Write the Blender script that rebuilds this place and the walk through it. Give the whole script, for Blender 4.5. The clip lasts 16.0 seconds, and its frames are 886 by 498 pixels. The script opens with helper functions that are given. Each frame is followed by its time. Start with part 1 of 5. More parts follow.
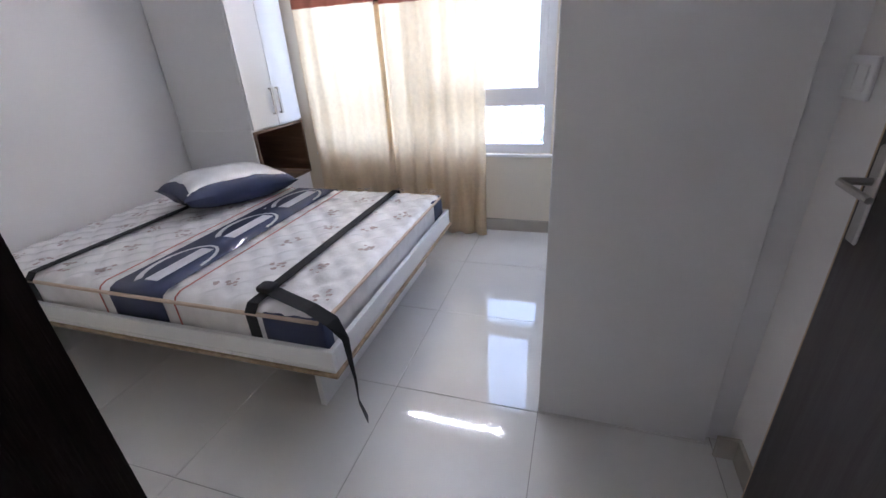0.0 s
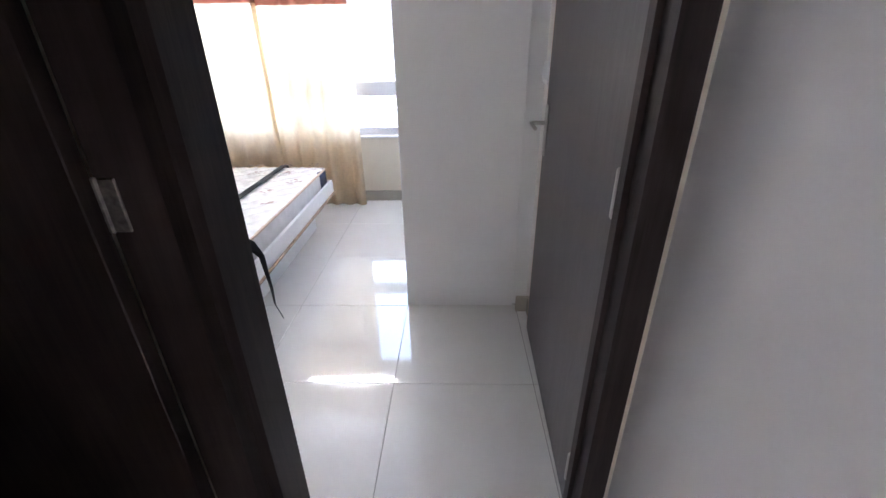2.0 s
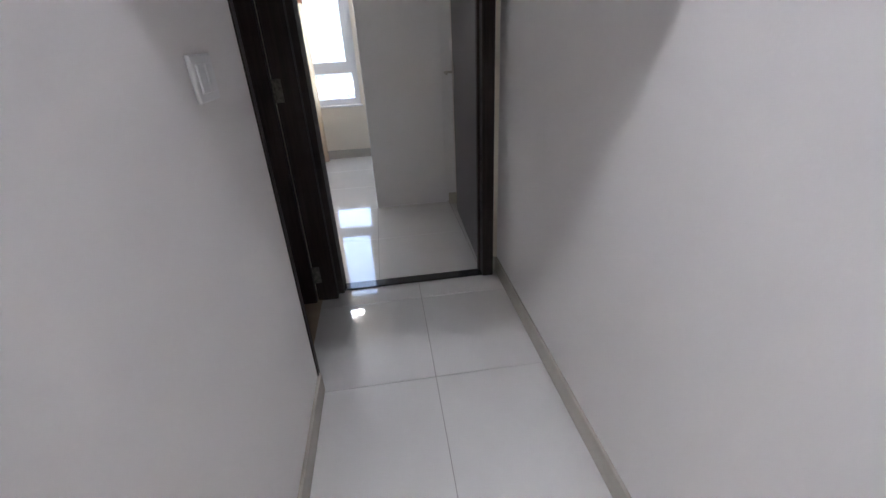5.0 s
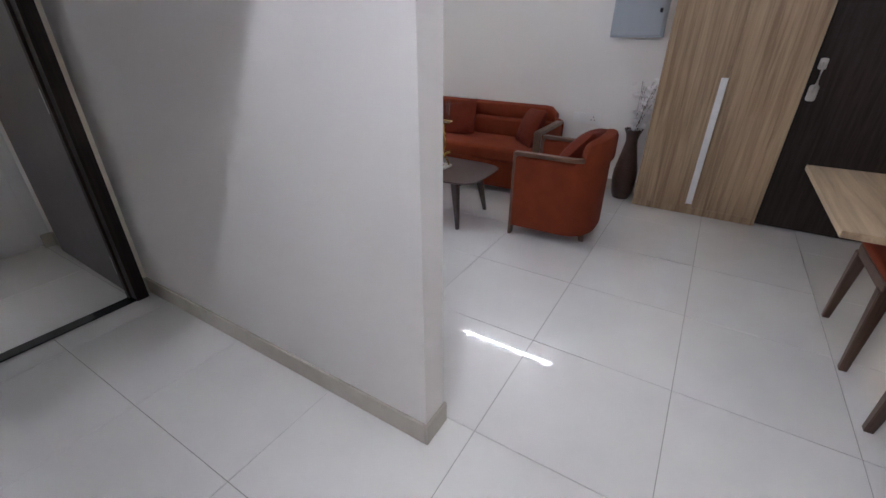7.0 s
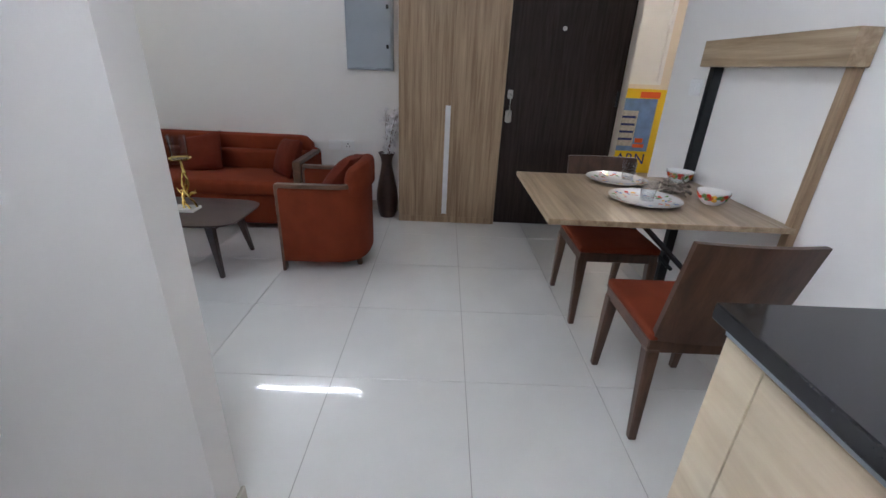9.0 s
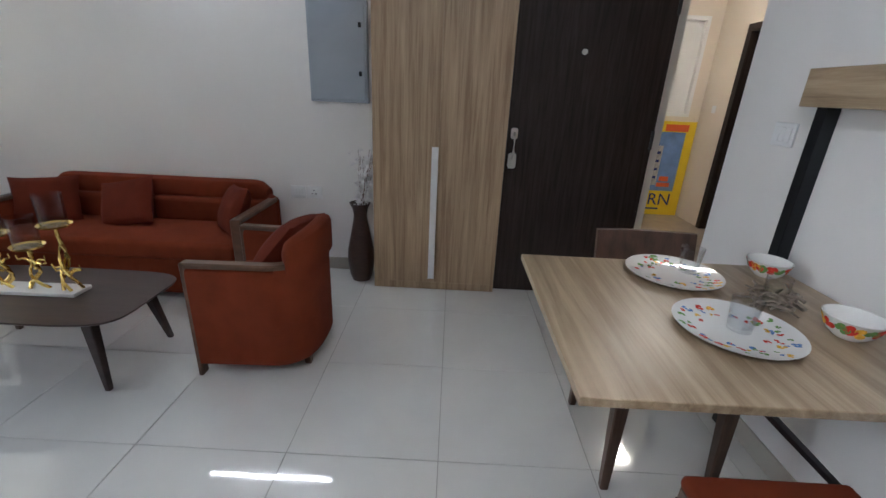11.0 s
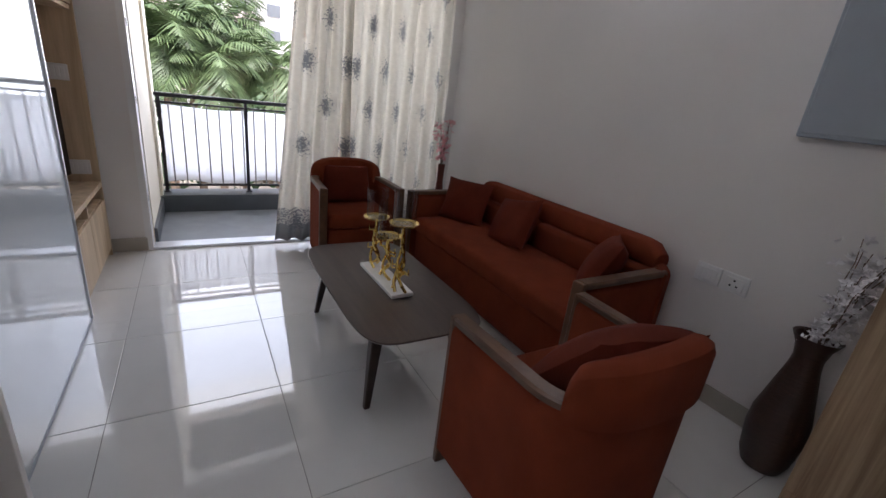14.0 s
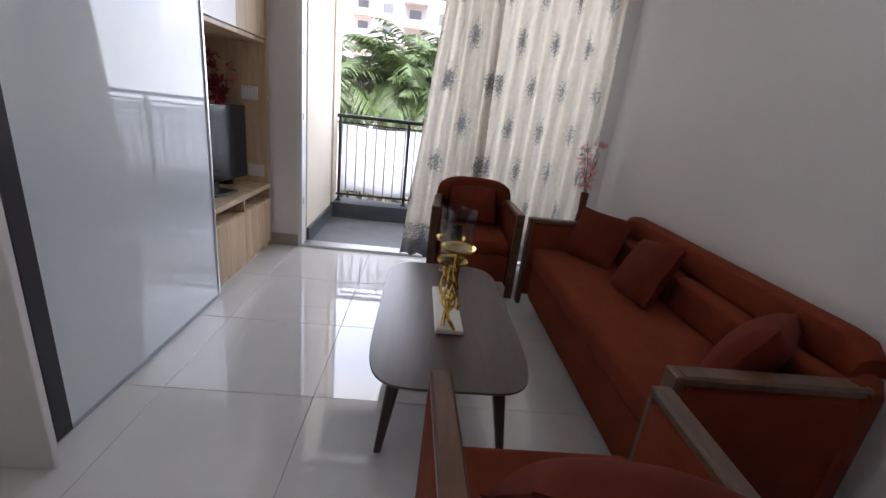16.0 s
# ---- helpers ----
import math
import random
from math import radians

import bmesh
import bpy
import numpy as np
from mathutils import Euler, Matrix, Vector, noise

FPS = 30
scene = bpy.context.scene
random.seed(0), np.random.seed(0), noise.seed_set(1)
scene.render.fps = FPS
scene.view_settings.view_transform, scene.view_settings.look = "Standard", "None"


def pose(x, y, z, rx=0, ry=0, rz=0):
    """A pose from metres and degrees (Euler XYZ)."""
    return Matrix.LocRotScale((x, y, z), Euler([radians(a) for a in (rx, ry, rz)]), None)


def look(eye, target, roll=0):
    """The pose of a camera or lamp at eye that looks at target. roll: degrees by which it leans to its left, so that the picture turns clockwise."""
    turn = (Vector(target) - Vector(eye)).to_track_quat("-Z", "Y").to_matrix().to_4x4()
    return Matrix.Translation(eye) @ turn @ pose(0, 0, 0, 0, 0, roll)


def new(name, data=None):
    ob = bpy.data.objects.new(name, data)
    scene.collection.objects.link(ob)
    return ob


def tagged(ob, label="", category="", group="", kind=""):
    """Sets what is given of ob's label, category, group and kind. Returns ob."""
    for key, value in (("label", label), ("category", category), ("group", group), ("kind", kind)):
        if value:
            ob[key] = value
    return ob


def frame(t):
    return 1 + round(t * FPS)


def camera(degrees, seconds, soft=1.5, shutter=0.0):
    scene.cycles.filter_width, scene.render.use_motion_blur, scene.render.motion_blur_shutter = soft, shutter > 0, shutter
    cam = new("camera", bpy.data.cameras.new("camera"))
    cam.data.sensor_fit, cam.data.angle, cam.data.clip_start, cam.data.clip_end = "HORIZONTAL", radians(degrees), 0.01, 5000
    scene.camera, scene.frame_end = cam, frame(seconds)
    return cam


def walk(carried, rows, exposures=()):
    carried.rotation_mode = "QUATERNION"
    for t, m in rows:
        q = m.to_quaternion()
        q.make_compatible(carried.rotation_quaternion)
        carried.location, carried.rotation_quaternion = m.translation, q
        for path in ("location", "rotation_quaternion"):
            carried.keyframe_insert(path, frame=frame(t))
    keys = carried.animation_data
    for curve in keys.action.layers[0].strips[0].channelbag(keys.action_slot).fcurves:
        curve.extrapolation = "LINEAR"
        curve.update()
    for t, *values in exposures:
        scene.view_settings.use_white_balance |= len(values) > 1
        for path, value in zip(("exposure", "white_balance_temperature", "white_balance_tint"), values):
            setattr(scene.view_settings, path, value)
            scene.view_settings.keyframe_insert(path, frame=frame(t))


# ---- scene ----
cam = camera(93.2, 16.0)
PATH = [
    (0, (-0.622, -0.092, 1.309), (-1.197, 1.62, 0.45), -3.6),
    (0.5, (-0.586, -0.218, 1.307), (-1.013, 1.544, 0.463), -2.6),
    (1, (-0.552, -0.418, 1.308), (-0.726, 1.366, 0.421), -3.1),
    (1.5, (-0.463, -0.622, 1.318), (-0.546, 1.178, 0.45), -2.3),
    (2, (-0.428, -0.814, 1.311), (-0.484, 0.984, 0.436), -0.8),
    (2.5, (-0.471, -1.036, 1.31), (-0.513, 0.751, 0.413), -2.2),
    (3, (-0.46, -1.278, 1.317), (-0.479, 0.508, 0.418), -2.8),
    (5.5, (-0.662, -2.272, 1.25), (-0.227, -0.549, 0.331), -2.8),
    (6, (-0.761, -2.359, 1.259), (0.143, -0.82, 0.358), -1.2),
    (6.5, (-0.787, -2.467, 1.283), (0.395, -1.143, 0.36), -2.2),
    (7, (-0.832, -2.499, 1.32), (0.676, -1.573, 0.388), 0.1),
    (7.5, (-0.899, -2.493, 1.31), (0.815, -2.058, 0.376), 0.2),
    (8, (-0.94, -2.493, 1.306), (0.838, -2.383, 0.396), 1.6),
    (10.5, (-0.142, -2.594, 1.342), (1.715, -2.63, 0.599), 2.2),
    (11, (0.086, -2.639, 1.361), (1.957, -2.619, 0.656), 2.7),
    (11.5, (0.278, -2.645, 1.355), (2.122, -2.395, 0.623), 3.3),
    (12, (0.495, -2.567, 1.372), (2.24, -1.967, 0.601), 1.9),
    (12.5, (0.722, -2.639, 1.319), (2.251, -1.592, 0.566), 2.7),
    (13, (0.829, -2.582, 1.252), (2.086, -1.203, 0.532), 4.1),
    (13.5, (0.959, -2.487, 1.261), (2.117, -1.012, 0.565), 4.6),
    (14, (1.093, -2.448, 1.238), (2.079, -0.839, 0.573), 6.7),
    (14.5, (1.233, -2.423, 1.226), (2.003, -0.705, 0.551), 6.2),
    (15, (1.347, -2.331, 1.235), (2.046, -0.569, 0.598), 6.4),
    (15.5, (1.497, -2.275, 1.223), (1.909, -0.407, 0.64), 3.8),
    (16, (1.694, -2.322, 1.195), (1.832, -0.43, 0.563), 6.6),
]
walk(cam, [(t, look(eye, target, roll)) for t, eye, target, roll in PATH],
     exposures=[(0, 2.15, 5550, 20), (0.5, 2.3, 5550, 20), (1, 2.6, 5600, 19), (2, 2.95, 5650, 18), (3, 3.15, 5700, 16), (5.5, 1.98, 5800, 16), (8, 1.97, 5700, 14), (10.5, 1.85, 5600, 8), (12, 1.5, 5800, 14), (13, 0.95, 5900, 16), (14.5, 1.05, 5950, 17), (16, 1.2, 5950, 18)])

# ---- daylight ----
world = bpy.data.worlds.new("sky")
scene.world = world
world.use_nodes = True
wn = world.node_tree.nodes
sky = wn.new("ShaderNodeTexSky")
sky.sky_type, sky.sun_disc, sky.sun_elevation, sky.sun_rotation = "NISHITA", False, radians(69), radians(200)
sky.air_density, sky.dust_density = 1.0, 6.0
wn["Background"].inputs[1].default_value = 0.15
world.node_tree.links.new(sky.outputs[0], wn["Background"].inputs[0])
sun = new("sun", bpy.data.lights.new("sun", "SUN"))
sun.data.energy, sun.data.angle, sun.data.color = 4.5, radians(25), (1, 0.96, 0.9)
sun.matrix_world = look((-6, -16, 44), (0, 0, 0))


def daylight(name, x, y, z, w, h, watts):
    """Sky light that stands in an outer opening and shines to the south, into the rooms."""
    la = bpy.data.lights.new(name, "AREA")
    la.shape, la.size, la.size_y, la.energy, la.color = "RECTANGLE", w, h, watts, (0.97, 0.985, 1.0)
    ob = new(name, la)
    ob.matrix_world = look((x, y, z), (x, y - 1, z))
    return ob


daylight("balcony_daylight", 2.1, 2.42, 1.5, 2.6, 2.3, 39)
daylight("window_daylight", -1.73, 3.1, 1.32, 1.8, 1.4, 7)


# ---- materials ----
def mat(name, col, rough=0.5, metal=0.0, vary=0.06, scale=6.0, bump=0.0, bscale=80.0, coat=0.0, stretch=(1, 1, 1), coords="Object", island=0.0, sheen=0.0):
    m = bpy.data.materials.new(name)
    m.use_nodes = True
    n, l = m.node_tree.nodes, m.node_tree.links
    b = n["Principled BSDF"]
    b.inputs["Roughness"].default_value, b.inputs["Metallic"].default_value = rough, metal
    b.inputs["Coat Weight"].default_value = coat
    b.inputs["Specular IOR Level"].default_value = 0.2 if rough > 0.85 else 0.5
    b.inputs["Coat Roughness"].default_value = 0.06
    b.inputs["Sheen Weight"].default_value = sheen
    tc, mp, nz, rp = n.new("ShaderNodeTexCoord"), n.new("ShaderNodeMapping"), n.new("ShaderNodeTexNoise"), n.new("ShaderNodeMapRange")
    mp.inputs["Scale"].default_value = stretch
    l.new(tc.outputs[coords], mp.inputs[0])
    l.new(mp.outputs[0], nz.inputs[0])
    nz.inputs["Scale"].default_value, nz.inputs["Detail"].default_value = scale, 5
    rp.inputs["To Min"].default_value, rp.inputs["To Max"].default_value = 1 - vary, 1 + vary
    rp.inputs["From Min"].default_value, rp.inputs["From Max"].default_value = 0.3, 0.7
    l.new(nz.outputs[0], rp.inputs[0])
    hs = n.new("ShaderNodeHueSaturation")
    hs.inputs["Color"].default_value = (*col, 1)
    l.new(rp.outputs[0], hs.inputs["Value"])
    l.new(hs.outputs[0], b.inputs["Base Color"])
    if bump:
        n2, bp = n.new("ShaderNodeTexNoise"), n.new("ShaderNodeBump")
        n2.inputs["Scale"].default_value = bscale
        l.new(mp.outputs[0], n2.inputs[0])
        bp.inputs["Strength"].default_value, bp.inputs["Distance"].default_value = bump, 0.004
        l.new(n2.outputs[0], bp.inputs["Height"])
        l.new(bp.outputs[0], b.inputs["Normal"])
    return m


def wood(name, dark, light, rough=0.45, scale=9.0, stretch=(6, 6, 0.35), coat=0.0):
    """Veneer: long streaks of two tones, and fine pores."""
    m = mat(name, light, rough, 0, 0.05, 3, 0.12, 60, coat, stretch)
    n, l = m.node_tree.nodes, m.node_tree.links
    mp = n["Mapping"]
    nz, rp = n.new("ShaderNodeTexNoise"), n.new("ShaderNodeValToRGB")
    nz.inputs["Scale"].default_value, nz.inputs["Detail"].default_value, nz.inputs["Distortion"].default_value = scale * 0.35, 8, 0.4
    nz.inputs["Roughness"].default_value = 0.68
    l.new(mp.outputs[0], nz.inputs[0])
    l.new(nz.outputs[0], rp.inputs[0])
    rp.color_ramp.elements[0].position, rp.color_ramp.elements[1].position = 0.36, 0.66
    rp.color_ramp.elements[0].color, rp.color_ramp.elements[1].color = (*dark, 1), (*light, 1)
    l.new(rp.outputs[0], n["Hue/Saturation/Value"].inputs["Color"])
    return m


def cloth(name, col, through_light, print_col=None, hem=None, band=None):
    """Thin curtain cloth that lets light through; print_col: scattered floral print; hem: a border along the foot; band: a border at a height."""
    m = mat(name, col, 0.9, 0, 0.05, 30, 0.2, 400, coords="UV", stretch=(1, 1, 1))
    n, l = m.node_tree.nodes, m.node_tree.links
    b, out = n["Principled BSDF"], n["Material Output"]
    tr, mx = n.new("ShaderNodeBsdfTranslucent"), n.new("ShaderNodeMixShader")
    mx.inputs[0].default_value = through_light
    src = n["Hue/Saturation/Value"].outputs[0]
    uv = n["Texture Coordinate"].outputs["UV"]

    def mth(op, a, c=None):
        k = n.new("ShaderNodeMath")
        k.operation = op
        for i, v in enumerate((a, c)):
            if v is None:
                continue
            if isinstance(v, (int, float)):
                k.inputs[i].default_value = v
            else:
                l.new(v, k.inputs[i])
        return k.outputs[0]

    def mixc(fac, c1, c2):
        k = n.new("ShaderNodeMix")
        k.data_type = "RGBA"
        l.new(fac, k.inputs[0])
        l.new(c1, k.inputs[6])
        k.inputs[7].default_value = (*c2, 1)
        return k.outputs[2]
    sp = n.new("ShaderNodeSeparateXYZ")
    l.new(uv, sp.inputs[0])
    u, v = sp.outputs[0], sp.outputs[1]
    nz = n.new("ShaderNodeTexNoise")
    nz.inputs["Scale"].default_value, nz.inputs["Detail"].default_value = 70, 3
    l.new(uv, nz.inputs[0])
    if print_col:
        row = mth("FLOOR", mth("DIVIDE", v, 0.30))
        uu = mth("ADD", mth("DIVIDE", u, 0.34), mth("MULTIPLY", row, 0.5))
        du = mth("MULTIPLY", mth("SUBTRACT", mth("FRACT", uu), 0.5), 0.34)
        dv = mth("MULTIPLY", mth("SUBTRACT", mth("FRACT", mth("DIVIDE", v, 0.30)), 0.5), 0.30)
        r = mth("SQRT", mth("ADD", mth("POWER", mth("DIVIDE", du, 0.058), 2), mth("POWER", mth("DIVIDE", dv, 0.095), 2)))
        inside = mth("SUBTRACT", 1.0, r)
        spot = mth("GREATER_THAN", mth("ADD", mth("MULTIPLY", inside, 0.24), mth("SUBTRACT", nz.outputs[0], 0.60)), 0.0)
        stem = mth("MULTIPLY", mth("LESS_THAN", mth("ABSOLUTE", du), 0.0025), mth("LESS_THAN", mth("ABSOLUTE", dv), 0.065))
        src = mixc(mth("MULTIPLY", mth("MAXIMUM", spot, stem), 0.68), src, print_col)
    if hem:
        line = mth("LESS_THAN", v, 0.26)
        spot2 = mth("MULTIPLY", line, mth("GREATER_THAN", nz.outputs[0], 0.5))
        low = mth("LESS_THAN", v, 0.13)
        src = mixc(mth("MULTIPLY", mth("MAXIMUM", spot2, low), 0.75), src, hem)
    if band:
        inb = mth("MULTIPLY", mth("GREATER_THAN", v, band[1]), mth("LESS_THAN", v, band[2]))
        src = mixc(mth("MULTIPLY", inb, 0.85), src, band[0])
    l.new(src, b.inputs["Base Color"])
    l.new(src, tr.inputs[0])
    l.new(b.outputs[0], mx.inputs[1])
    l.new(tr.outputs[0], mx.inputs[2])
    l.new(mx.outputs[0], out.inputs[0])
    return m


def glass_mat(name, col=(1, 1, 1), rough=0.0, thin=True, dust=0.0):
    m = bpy.data.materials.new(name)
    m.use_nodes = True
    n, l = m.node_tree.nodes, m.node_tree.links
    if not thin:
        b = n["Principled BSDF"]
        b.inputs["Base Color"].default_value = (*col, 1)
        b.inputs["Transmission Weight"].default_value, b.inputs["Roughness"].default_value, b.inputs["IOR"].default_value = 1, rough, 1.45
        return m
    tr, gl, mx, fr = n.new("ShaderNodeBsdfTransparent"), n.new("ShaderNodeBsdfGlossy"), n.new("ShaderNodeMixShader"), n.new("ShaderNodeLayerWeight")
    tr.inputs[0].default_value = (*col, 1)
    gl.inputs["Roughness"].default_value = 0.02
    gl.inputs["Color"].default_value = (0.7, 0.7, 0.7, 1)
    fr.inputs[0].default_value = 0.12
    l.new(fr.outputs[1], mx.inputs[0])
    l.new(tr.outputs[0], mx.inputs[1])
    l.new(gl.outputs[0], mx.inputs[2])
    if dust:
        film, m2, nz, mr = n.new("ShaderNodeBsdfTranslucent"), n.new("ShaderNodeMixShader"), n.new("ShaderNodeTexNoise"), n.new("ShaderNodeMapRange")
        film.inputs[0].default_value = (0.82, 0.86, 0.9, 1)
        nz.inputs["Scale"].default_value = 5
        mr.inputs["To Min"].default_value, mr.inputs["To Max"].default_value = dust * 0.6, dust * 1.4
        l.new(nz.outputs[0], mr.inputs[0])
        l.new(mr.outputs[0], m2.inputs[0])
        l.new(mx.outputs[0], m2.inputs[1])
        l.new(film.outputs[0], m2.inputs[2])
        mx = m2
    l.new(mx.outputs[0], n["Material Output"].inputs[0])
    return m


def glow(name, col, strength):
    m = bpy.data.materials.new(name)
    m.use_nodes = True
    b = m.node_tree.nodes["Principled BSDF"]
    b.inputs["Emission Color"].default_value, b.inputs["Emission Strength"].default_value = (*col, 1), strength
    return m


M_WALL = mat("wall_paint", (0.79, 0.77, 0.75), 0.75, 0, 0.02, 1.5, 0.08, 120)
M_WALLC = mat("cream_paint", (0.80, 0.74, 0.62), 0.75, 0, 0.02, 1.5, 0.08, 120)
M_CEIL = mat("ceiling_paint", (0.82, 0.82, 0.8), 0.85, 0, 0.02, 1.5, 0.05, 100)
M_TILE = mat("vitrified_tile", (0.70, 0.695, 0.67), 0.02, 0, 0.025, 2.5, 0.0, coat=0.8)
M_GROUT = mat("grout", (0.30, 0.29, 0.27), 0.9, 0, 0.1, 20, 0.2, 90)
M_SKIRT = mat("skirting_tile", (0.47, 0.44, 0.38), 0.25, 0, 0.06, 9, 0.0)
M_DARK = wood("dark_wenge", (0.016, 0.010, 0.009), (0.040, 0.027, 0.023), 0.5, 14, (9, 9, 0.5))
M_DARK.node_tree.nodes["Principled BSDF"].inputs["Specular IOR Level"].default_value = 0.2
M_DOORGREY = wood("grey_brown_laminate", (0.055, 0.046, 0.046), (0.085, 0.074, 0.074), 0.4, 14, (9, 9, 0.5))
M_OAK = wood("oak_laminate", (0.23, 0.15, 0.085), (0.45, 0.33, 0.205), 0.45, 11, (8, 8, 0.3))
M_OAKX = wood("oak_laminate_table", (0.24, 0.17, 0.10), (0.46, 0.36, 0.24), 0.3, 11, (0.35, 7, 7))
M_OAKL = wood("light_oak", (0.45, 0.32, 0.19), (0.66, 0.51, 0.34), 0.45, 8, (5, 5, 0.3))
M_BIRCH = wood("birch_laminate", (0.62, 0.50, 0.34), (0.76, 0.66, 0.49), 0.4, 6, (0.4, 4, 4))
M_WALNUT = wood("walnut", (0.045, 0.022, 0.014), (0.11, 0.055, 0.033), 0.35, 10, (5, 5, 0.5))
M_ARMWOOD = wood("arm_wood", (0.06, 0.03, 0.016), (0.15, 0.075, 0.04), 0.3, 10, (4, 1, 4))
M_TABLE = wood("espresso_veneer", (0.035, 0.021, 0.018), (0.07, 0.043, 0.036), 0.28, 10, (5, 0.4, 5))
M_RUST = mat("rust_fabric", (0.165, 0.031, 0.011), 0.95, 0, 0.12, 9, 0.35, 500)
M_RUST2 = mat("rust_cushion_fabric", (0.12, 0.020, 0.009), 0.95, 0, 0.14, 9, 0.35, 500)
M_WHITE = mat("white_laminate", (0.78, 0.78, 0.78), 0.35, 0, 0.015, 3)
M_UPVC = mat("white_upvc", (0.82, 0.82, 0.82), 0.3, 0, 0.02, 5)
M_PLASTIC = mat("switch_plastic", (0.8, 0.8, 0.8), 0.3, 0, 0.02, 5)
M_STEEL = mat("brushed_steel", (0.55, 0.53, 0.50), 0.42, 1, 0.06, 40)
M_HINGE = mat("worn_hinge_steel", (0.20, 0.18, 0.16), 0.55, 0.8, 0.5, 60, 0.4, 120)
M_ALU = mat("aluminium", (0.75, 0.76, 0.78), 0.3, 1, 0.05, 20)
M_GREYMET = mat("grey_enamel", (0.36, 0.40, 0.45), 0.4, 0, 0.04, 4)
M_BLACKM = mat("black_metal", (0.012, 0.013, 0.016), 0.35, 0.3, 0.1, 10)
M_GRANITE = mat("black_granite", (0.012, 0.012, 0.015), 0.08, 0, 0.5, 120)
M_GLASSW = mat("white_backed_glass", (0.66, 0.71, 0.74), 0.03, 0, 0.01, 1, coat=0.3)
M_GOLD = mat("gilt_metal", (0.83, 0.60, 0.18), 0.25, 1, 0.12, 30, 0.2, 80)
M_MARBLE = mat("white_marble", (0.78, 0.77, 0.74), 0.25, 0, 0.08, 8)
M_SMOKE = glass_mat("smoked_glass", (0.93, 0.93, 0.94))
M_CLEAR = glass_mat("clear_glass", (0.96, 0.97, 0.97))
M_TUMBLER = glass_mat("tumbler_glass", (0.95, 0.96, 0.97))
M_NAVY = mat("navy_fabric", (0.012, 0.022, 0.075), 0.7, 0, 0.1, 12, 0.2, 300, coat=0.5)
M_MATT = mat("quilted_ticking", (0.74, 0.73, 0.73), 0.6, 0, 0.10, 14, 0.25, 60, coat=0.8)
M_TICKPRINT = mat("ticking_print", (0.40, 0.32, 0.30), 0.7, 0, 0.1, 14, coat=0.5)
M_STRIPE = mat("red_stripe_print", (0.42, 0.12, 0.10), 0.7, 0, 0.1, 20)
M_PIPE = mat("beige_piping", (0.55, 0.43, 0.33), 0.7, 0, 0.08, 20)
M_LOGO = mat("pale_print", (0.62, 0.62, 0.66), 0.6, 0, 0.05, 20, coat=0.6)
M_STRAP = mat("black_webbing", (0.008, 0.008, 0.010), 0.8, 0, 0.1, 60, 0.4, 400)
M_CURT_L = cloth("floral_curtain_cloth", (0.82, 0.79, 0.73), 0.6, (0.16, 0.18, 0.22), (0.25, 0.26, 0.28))
M_CURT_B = cloth("gold_curtain_cloth", (0.85, 0.75, 0.60), 0.72, None, None, ((0.34, 0.13, 0.08), 1.60, 1.69))
M_VASE = mat("brown_vase_glaze", (0.045, 0.020, 0.014), 0.35, 0, 0.3, 20, 0.5, 60, stretch=(1, 1, 6))
M_VASER = mat("red_brown_vase", (0.14, 0.03, 0.02), 0.35, 0, 0.2, 20)
M_BLOSSOM = mat("white_silk_blossom", (0.75, 0.73, 0.74), 0.8, 0, 0.1, 60)
M_PINK = mat("pink_silk_blossom", (0.75, 0.36, 0.38), 0.8, 0, 0.15, 60)
M_RED = mat("dark_red_petals", (0.22, 0.01, 0.03), 0.7, 0, 0.2, 60)
M_TWIG = mat("twig", (0.16, 0.11, 0.08), 0.8, 0, 0.2, 60)
M_CHINA = mat("white_china", (0.8, 0.79, 0.77), 0.12, 0, 0.01, 6, coat=0.5)
M_PRED = mat("red_flower_print", (0.62, 0.05, 0.03), 0.2, 0, 0.25, 90)
M_PGREEN = mat("green_leaf_print", (0.16, 0.30, 0.09), 0.2, 0, 0.25, 90)
M_PBLUE = mat("blue_flower_print", (0.13, 0.24, 0.50), 0.2, 0, 0.25, 90)
M_PYEL = mat("yellow_flower_print", (0.78, 0.45, 0.06), 0.2, 0, 0.25, 90)
M_SCREEN = mat("black_screen", (0.006, 0.006, 0.008), 0.12, 0, 0.05, 5)
M_BALC = mat("grey_balcony_tile", (0.22, 0.235, 0.25), 0.35, 0, 0.10, 7, 0.1, 60)
M_KERB = mat("dark_grey_stone", (0.085, 0.095, 0.105), 0.4, 0, 0.10, 9)
M_RAIL = mat("dark_rail_paint", (0.03, 0.028, 0.035), 0.4, 0.2, 0.1, 10)
M_BAR = mat("grey_rail_bars", (0.28, 0.27, 0.27), 0.45, 0.2, 0.08, 10)
M_YELLOW = mat("poster_yellow", (0.85, 0.62, 0.02), 0.4, 0, 0.03, 5)
M_PSKY = mat("poster_sky", (0.18, 0.30, 0.58), 0.4, 0, 0.2, 6)
M_PBUILD = mat("poster_grey", (0.55, 0.53, 0.50), 0.4, 0, 0.2, 30)
M_PNAVY = mat("poster_navy", (0.02, 0.04, 0.20), 0.4, 0, 0.05, 5)
M_PORANGE = mat("poster_orange", (0.80, 0.14, 0.03), 0.4, 0, 0.05, 5)
M_LOBBY = mat("lobby_paint", (0.78, 0.70, 0.60), 0.8, 0, 0.04, 2, 0.1, 90)
M_STONE = mat("lobby_floor", (0.35, 0.28, 0.20), 0.3, 0, 0.15, 8)
